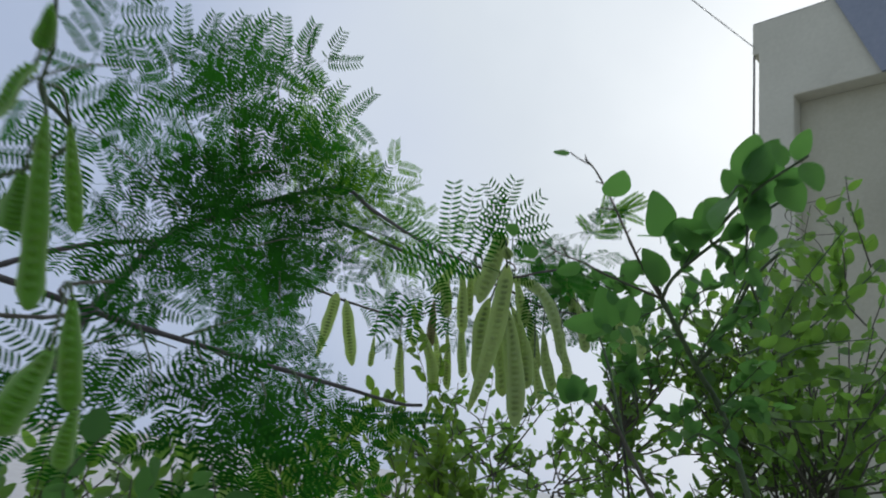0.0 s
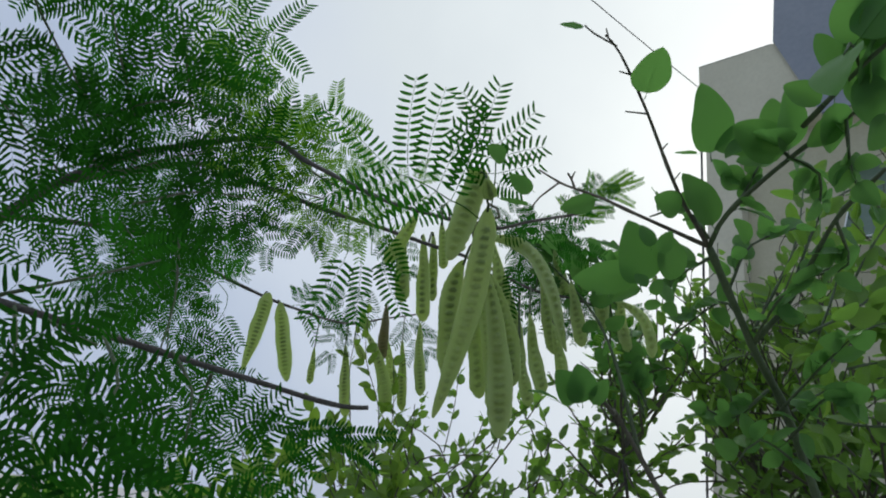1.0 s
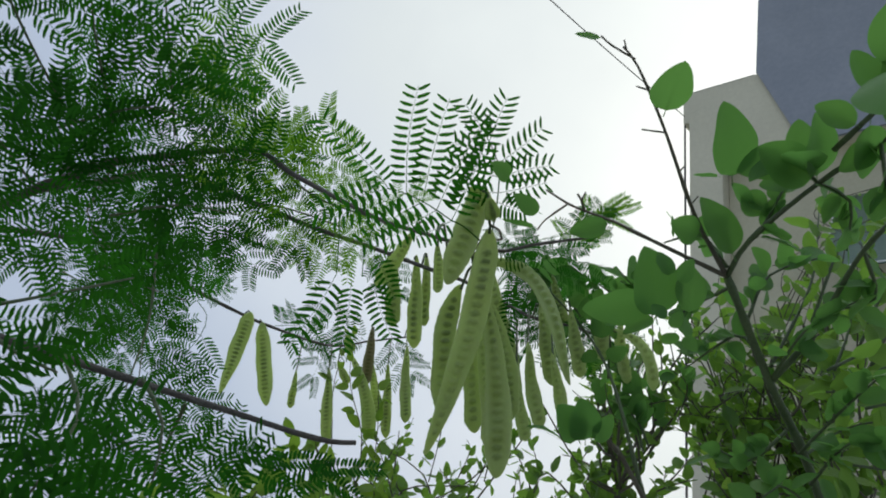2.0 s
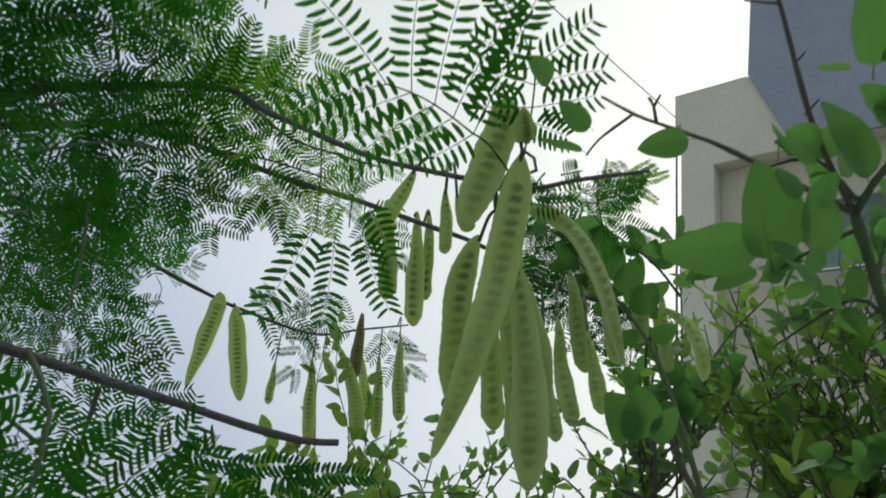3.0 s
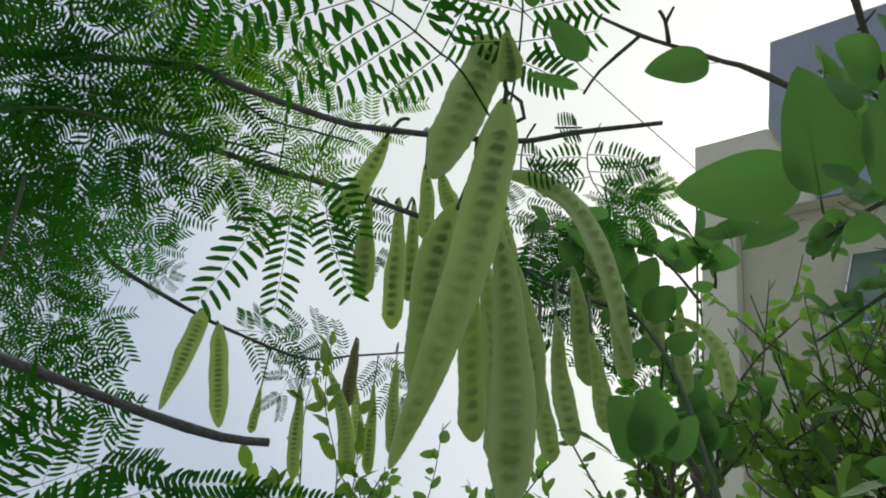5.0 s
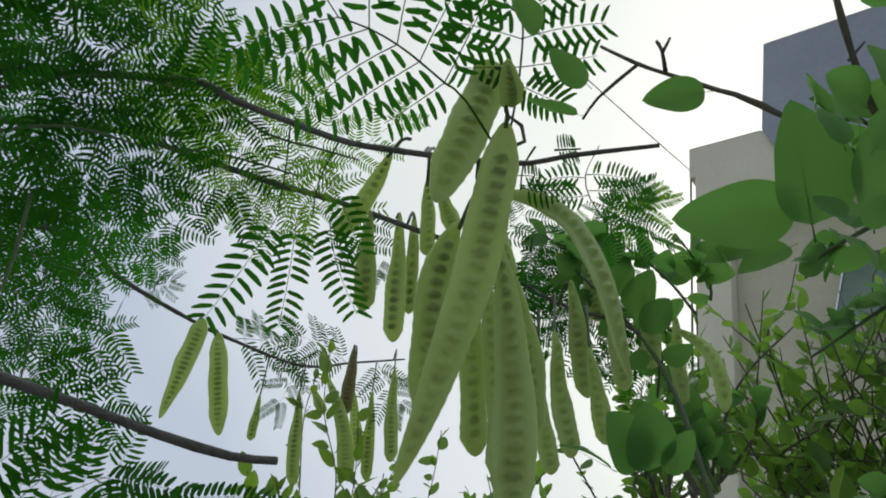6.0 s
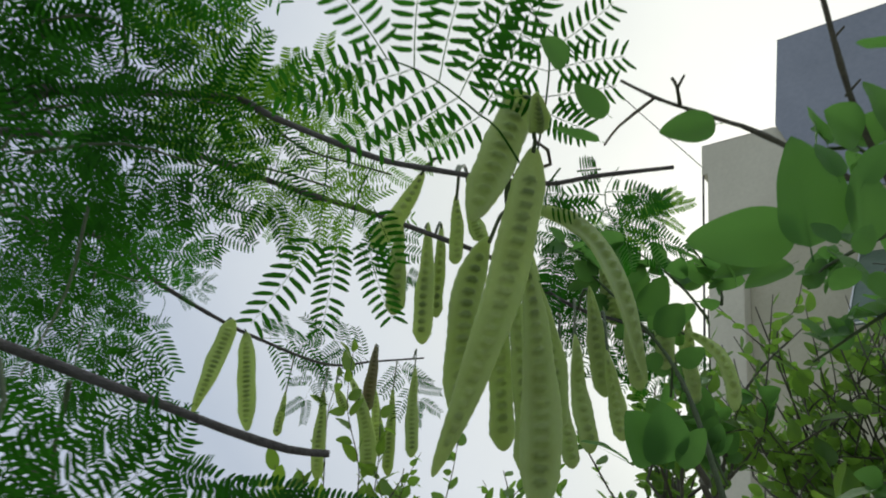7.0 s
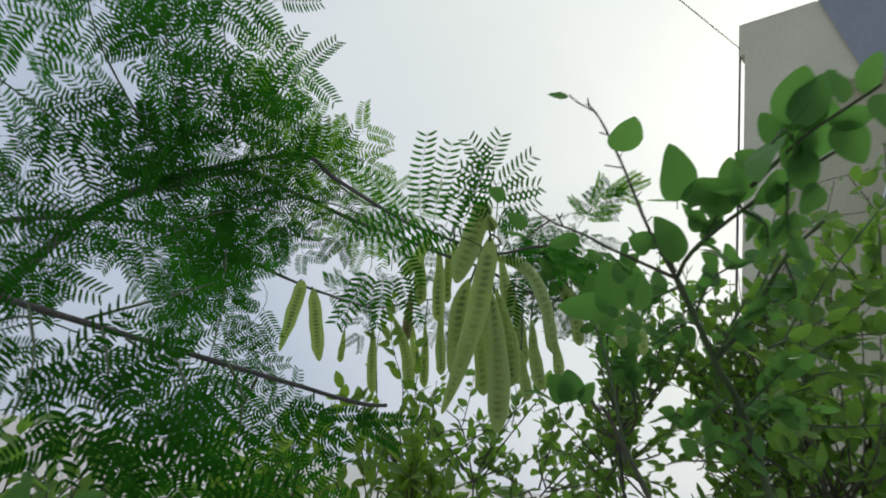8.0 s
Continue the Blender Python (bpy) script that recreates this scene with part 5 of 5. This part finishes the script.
RIGHT = Bush("shrub", (0.50, 1.25, 0.0), (0.43, 1.16, 1.78), (0.25, 0.22, 0.27), 110, 13, 0.025, "small-leaved green shrub with thin dark twigs", 21)
MIDDLE = Bush("shrub", (0.20, 1.65, 0.0), (0.16, 1.50, 1.66), (0.38, 0.22, 0.19), 72, 12, 0.029, "small-leaved green shrub against the bright sky", 22)
LOW = Bush("shrub", (-0.25, 1.45, 0.0), (-0.13, 1.32, 1.545), (0.28, 0.25, 0.18), 85, 11, 0.040, "yellowish green leafy shrub beside the tree", 23, YELLOW)
BESIDE = Bush("shrub", (0.68, 1.05, 0.0), (0.60, 1.00, 1.70), (0.25, 0.22, 0.34), 95, 13, 0.031, "dark green leafy shrub beside the citrus tree", 24)
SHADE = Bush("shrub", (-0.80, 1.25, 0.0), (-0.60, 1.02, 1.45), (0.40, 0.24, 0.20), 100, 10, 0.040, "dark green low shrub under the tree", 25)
# shoots that rise clear of the shrubs
sprig((0.4546, 1.0252, 1.8291), (0.2857, 1.0096, 1.9389), 14, 0.022, RIGHT.ob, [(0.4010, 1.0195, 1.8693), (0.3400, 1.0149, 1.9015)])
sprig((0.4082, 1.0642, 1.7976), (0.3414, 0.9813, 1.9414), 14, 0.022, RIGHT.ob, [(0.3661, 1.0544, 1.8281), (0.3514, 1.0148, 1.8886)])
sprig((0.4571, 1.0496, 1.7299), (0.3255, 1.0434, 1.8502), 14, 0.022, RIGHT.ob, [(0.4032, 1.0486, 1.7779), (0.3595, 1.0470, 1.8252)])
sprig((0.4780, 1.0399, 1.8115), (0.3332, 1.0773, 1.8057), 12, 0.022, RIGHT.ob, [(0.4119, 1.0593, 1.8071)])
sprig((0.4717, 1.0550, 1.7733), (0.3444, 1.0965, 1.7999), 12, 0.022, RIGHT.ob, [(0.4049, 1.0722, 1.7740)])
sprig((0.4312, 1.0406, 1.8292), (0.3741, 0.9807, 1.9317), 12, 0.022, RIGHT.ob, [(0.4066, 1.0141, 1.8741)])
for i in range(11):
    low = Vector((0.4963, 1.1657, 1.7456)).lerp(Vector((0.5546, 1.1067, 1.8279)), CR.random())
    tip = Vector((0.3290, 1.1586, 1.8418)).lerp(Vector((0.4843, 1.0413, 1.9772)), (i + CR.random()) / 11) + Vector((0, CR.uniform(-0.04, 0.06), CR.uniform(-0.05, 0.02)))
    sprig(low, tip, 18, 0.021, RIGHT.ob)
# fine shoots with small leaves that screen the wall
for i in range(34):
    low = Vector((0.4205, 1.1590, 1.7017)).lerp(Vector((0.5964, 1.0124, 1.7297)), CR.random()) + Vector((0, CR.uniform(-0.05, 0.12), CR.uniform(-0.03, 0.14)))
    tip = Vector((0.3473, 1.0518, 1.9596)).lerp(Vector((0.5424, 0.8704, 2.0690)), CR.random()) + Vector((CR.uniform(-0.03, 0.03), CR.uniform(-0.05, 0.1), CR.uniform(-0.20, 0.02)))
    way = (tip - low).length * 0.16
    bends = [low.lerp(tip, f) + Vector([CR.uniform(-way, way) for _ in range(3)]) for f in (0.3, 0.6, 0.82)]
    sprig(low, tip, CR.choice((5, 9, 13, 16)), CR.choice((0.017, 0.020, 0.024)), (RIGHT.ob, BESIDE.ob)[i % 2], bends)
sprig((0.3338, 0.8643, 1.6845), (0.3041, 0.8324, 1.7104), 3, 0.036, BESIDE.ob, leaves_of=YELLOW)
sprig((0.4458, 0.8345, 1.6972), (0.4103, 0.8013, 1.7265), 3, 0.036, BESIDE.ob, leaves_of=YELLOW)
sprig((0.3837, 0.8490, 1.7692), (0.3524, 0.8177, 1.7937), 3, 0.036, BESIDE.ob, leaves_of=YELLOW)
sprig((0.4910, 0.7764, 1.8852), (0.4201, 0.7132, 1.9794), 14, 0.026, BESIDE.ob)
sprig((0.5171, 0.7640, 1.9258), (0.4544, 0.7010, 2.0197), 14, 0.026, BESIDE.ob)
sprig((0.4937, 0.8038, 1.8657), (0.4093, 0.7532, 1.9194), 14, 0.026, BESIDE.ob)
sprig((0.5216, 0.7875, 1.8528), (0.4610, 0.7387, 1.9355), 14, 0.026, BESIDE.ob)
sprig((0.0721, 1.4843, 1.7126), (0.0790, 1.4099, 1.8535), 9, 0.026, MIDDLE.ob, [(0.0802, 1.4535, 1.7899)])
sprig((0.0071, 1.4862, 1.7035), (0.0286, 1.4507, 1.8146), 8, 0.026, MIDDLE.ob, [(0.0104, 1.4702, 1.7578)])
sprig((0.1209, 1.4802, 1.7193), (0.1295, 1.4694, 1.7932), 6, 0.024, MIDDLE.ob)
sprig((0.1693, 1.4740, 1.7257), (0.2173, 1.4336, 1.8071), 8, 0.028, MIDDLE.ob)
sprig((-0.0518, 1.4662, 1.6706), (-0.0976, 1.3494, 1.9361), 15, 0.036, LOW.ob, [(-0.0568, 1.4358, 1.7667), (-0.0904, 1.3862, 1.8480)], leaves_of=YELLOW)
sprig((-0.0283, 1.4673, 1.6740), (-0.0428, 1.3787, 1.8534), 12, 0.034, LOW.ob, leaves_of=YELLOW)
sprig((-0.1318, 1.4282, 1.6567), (-0.1703, 1.3827, 1.7487), 10, 0.034, LOW.ob, leaves_of=YELLOW)
sprig((-0.1023, 1.4319, 1.6611), (-0.1325, 1.3893, 1.7479), 10, 0.034, LOW.ob, leaves_of=YELLOW)
sprig((0.0113, 1.4381, 1.6776), (-0.0362, 1.3959, 1.7710), 10, 0.034, LOW.ob, leaves_of=YELLOW)
sprig((-0.0971, 1.4813, 1.6881), (-0.1100, 1.3872, 1.9125), 9, 0.034, LOW.ob, [(-0.1100, 1.4505, 1.7692), (-0.1192, 1.4150, 1.8425)], leaves_of=YELLOW)
sprig((0.2807, 1.0571, 1.7598), (0.2392, 1.0008, 1.8166), 10, 0.027, MIDDLE.ob, leaves_of=DARK)
sprig((0.3197, 1.0523, 1.7723), (0.2806, 0.9973, 1.8262), 10, 0.027, MIDDLE.ob, leaves_of=DARK)
sprig((0.3475, 1.0456, 1.7894), (0.3144, 0.9916, 1.8407), 10, 0.027, MIDDLE.ob, leaves_of=DARK)
# dark broad leaves low beside the trunk
sprig((-0.3164, 0.5469, 1.4915), (-0.2682, 0.4562, 1.5850), 6, 0.030, SHADE.ob, leaves_of=DARK)
sprig((-0.1806, 0.5900, 1.5070), (-0.1942, 0.5047, 1.5747), 6, 0.030, SHADE.ob, leaves_of=DARK)
sprig((-0.2596, 0.5716, 1.4879), (-0.2380, 0.5077, 1.5594), 6, 0.030, SHADE.ob, leaves_of=DARK)
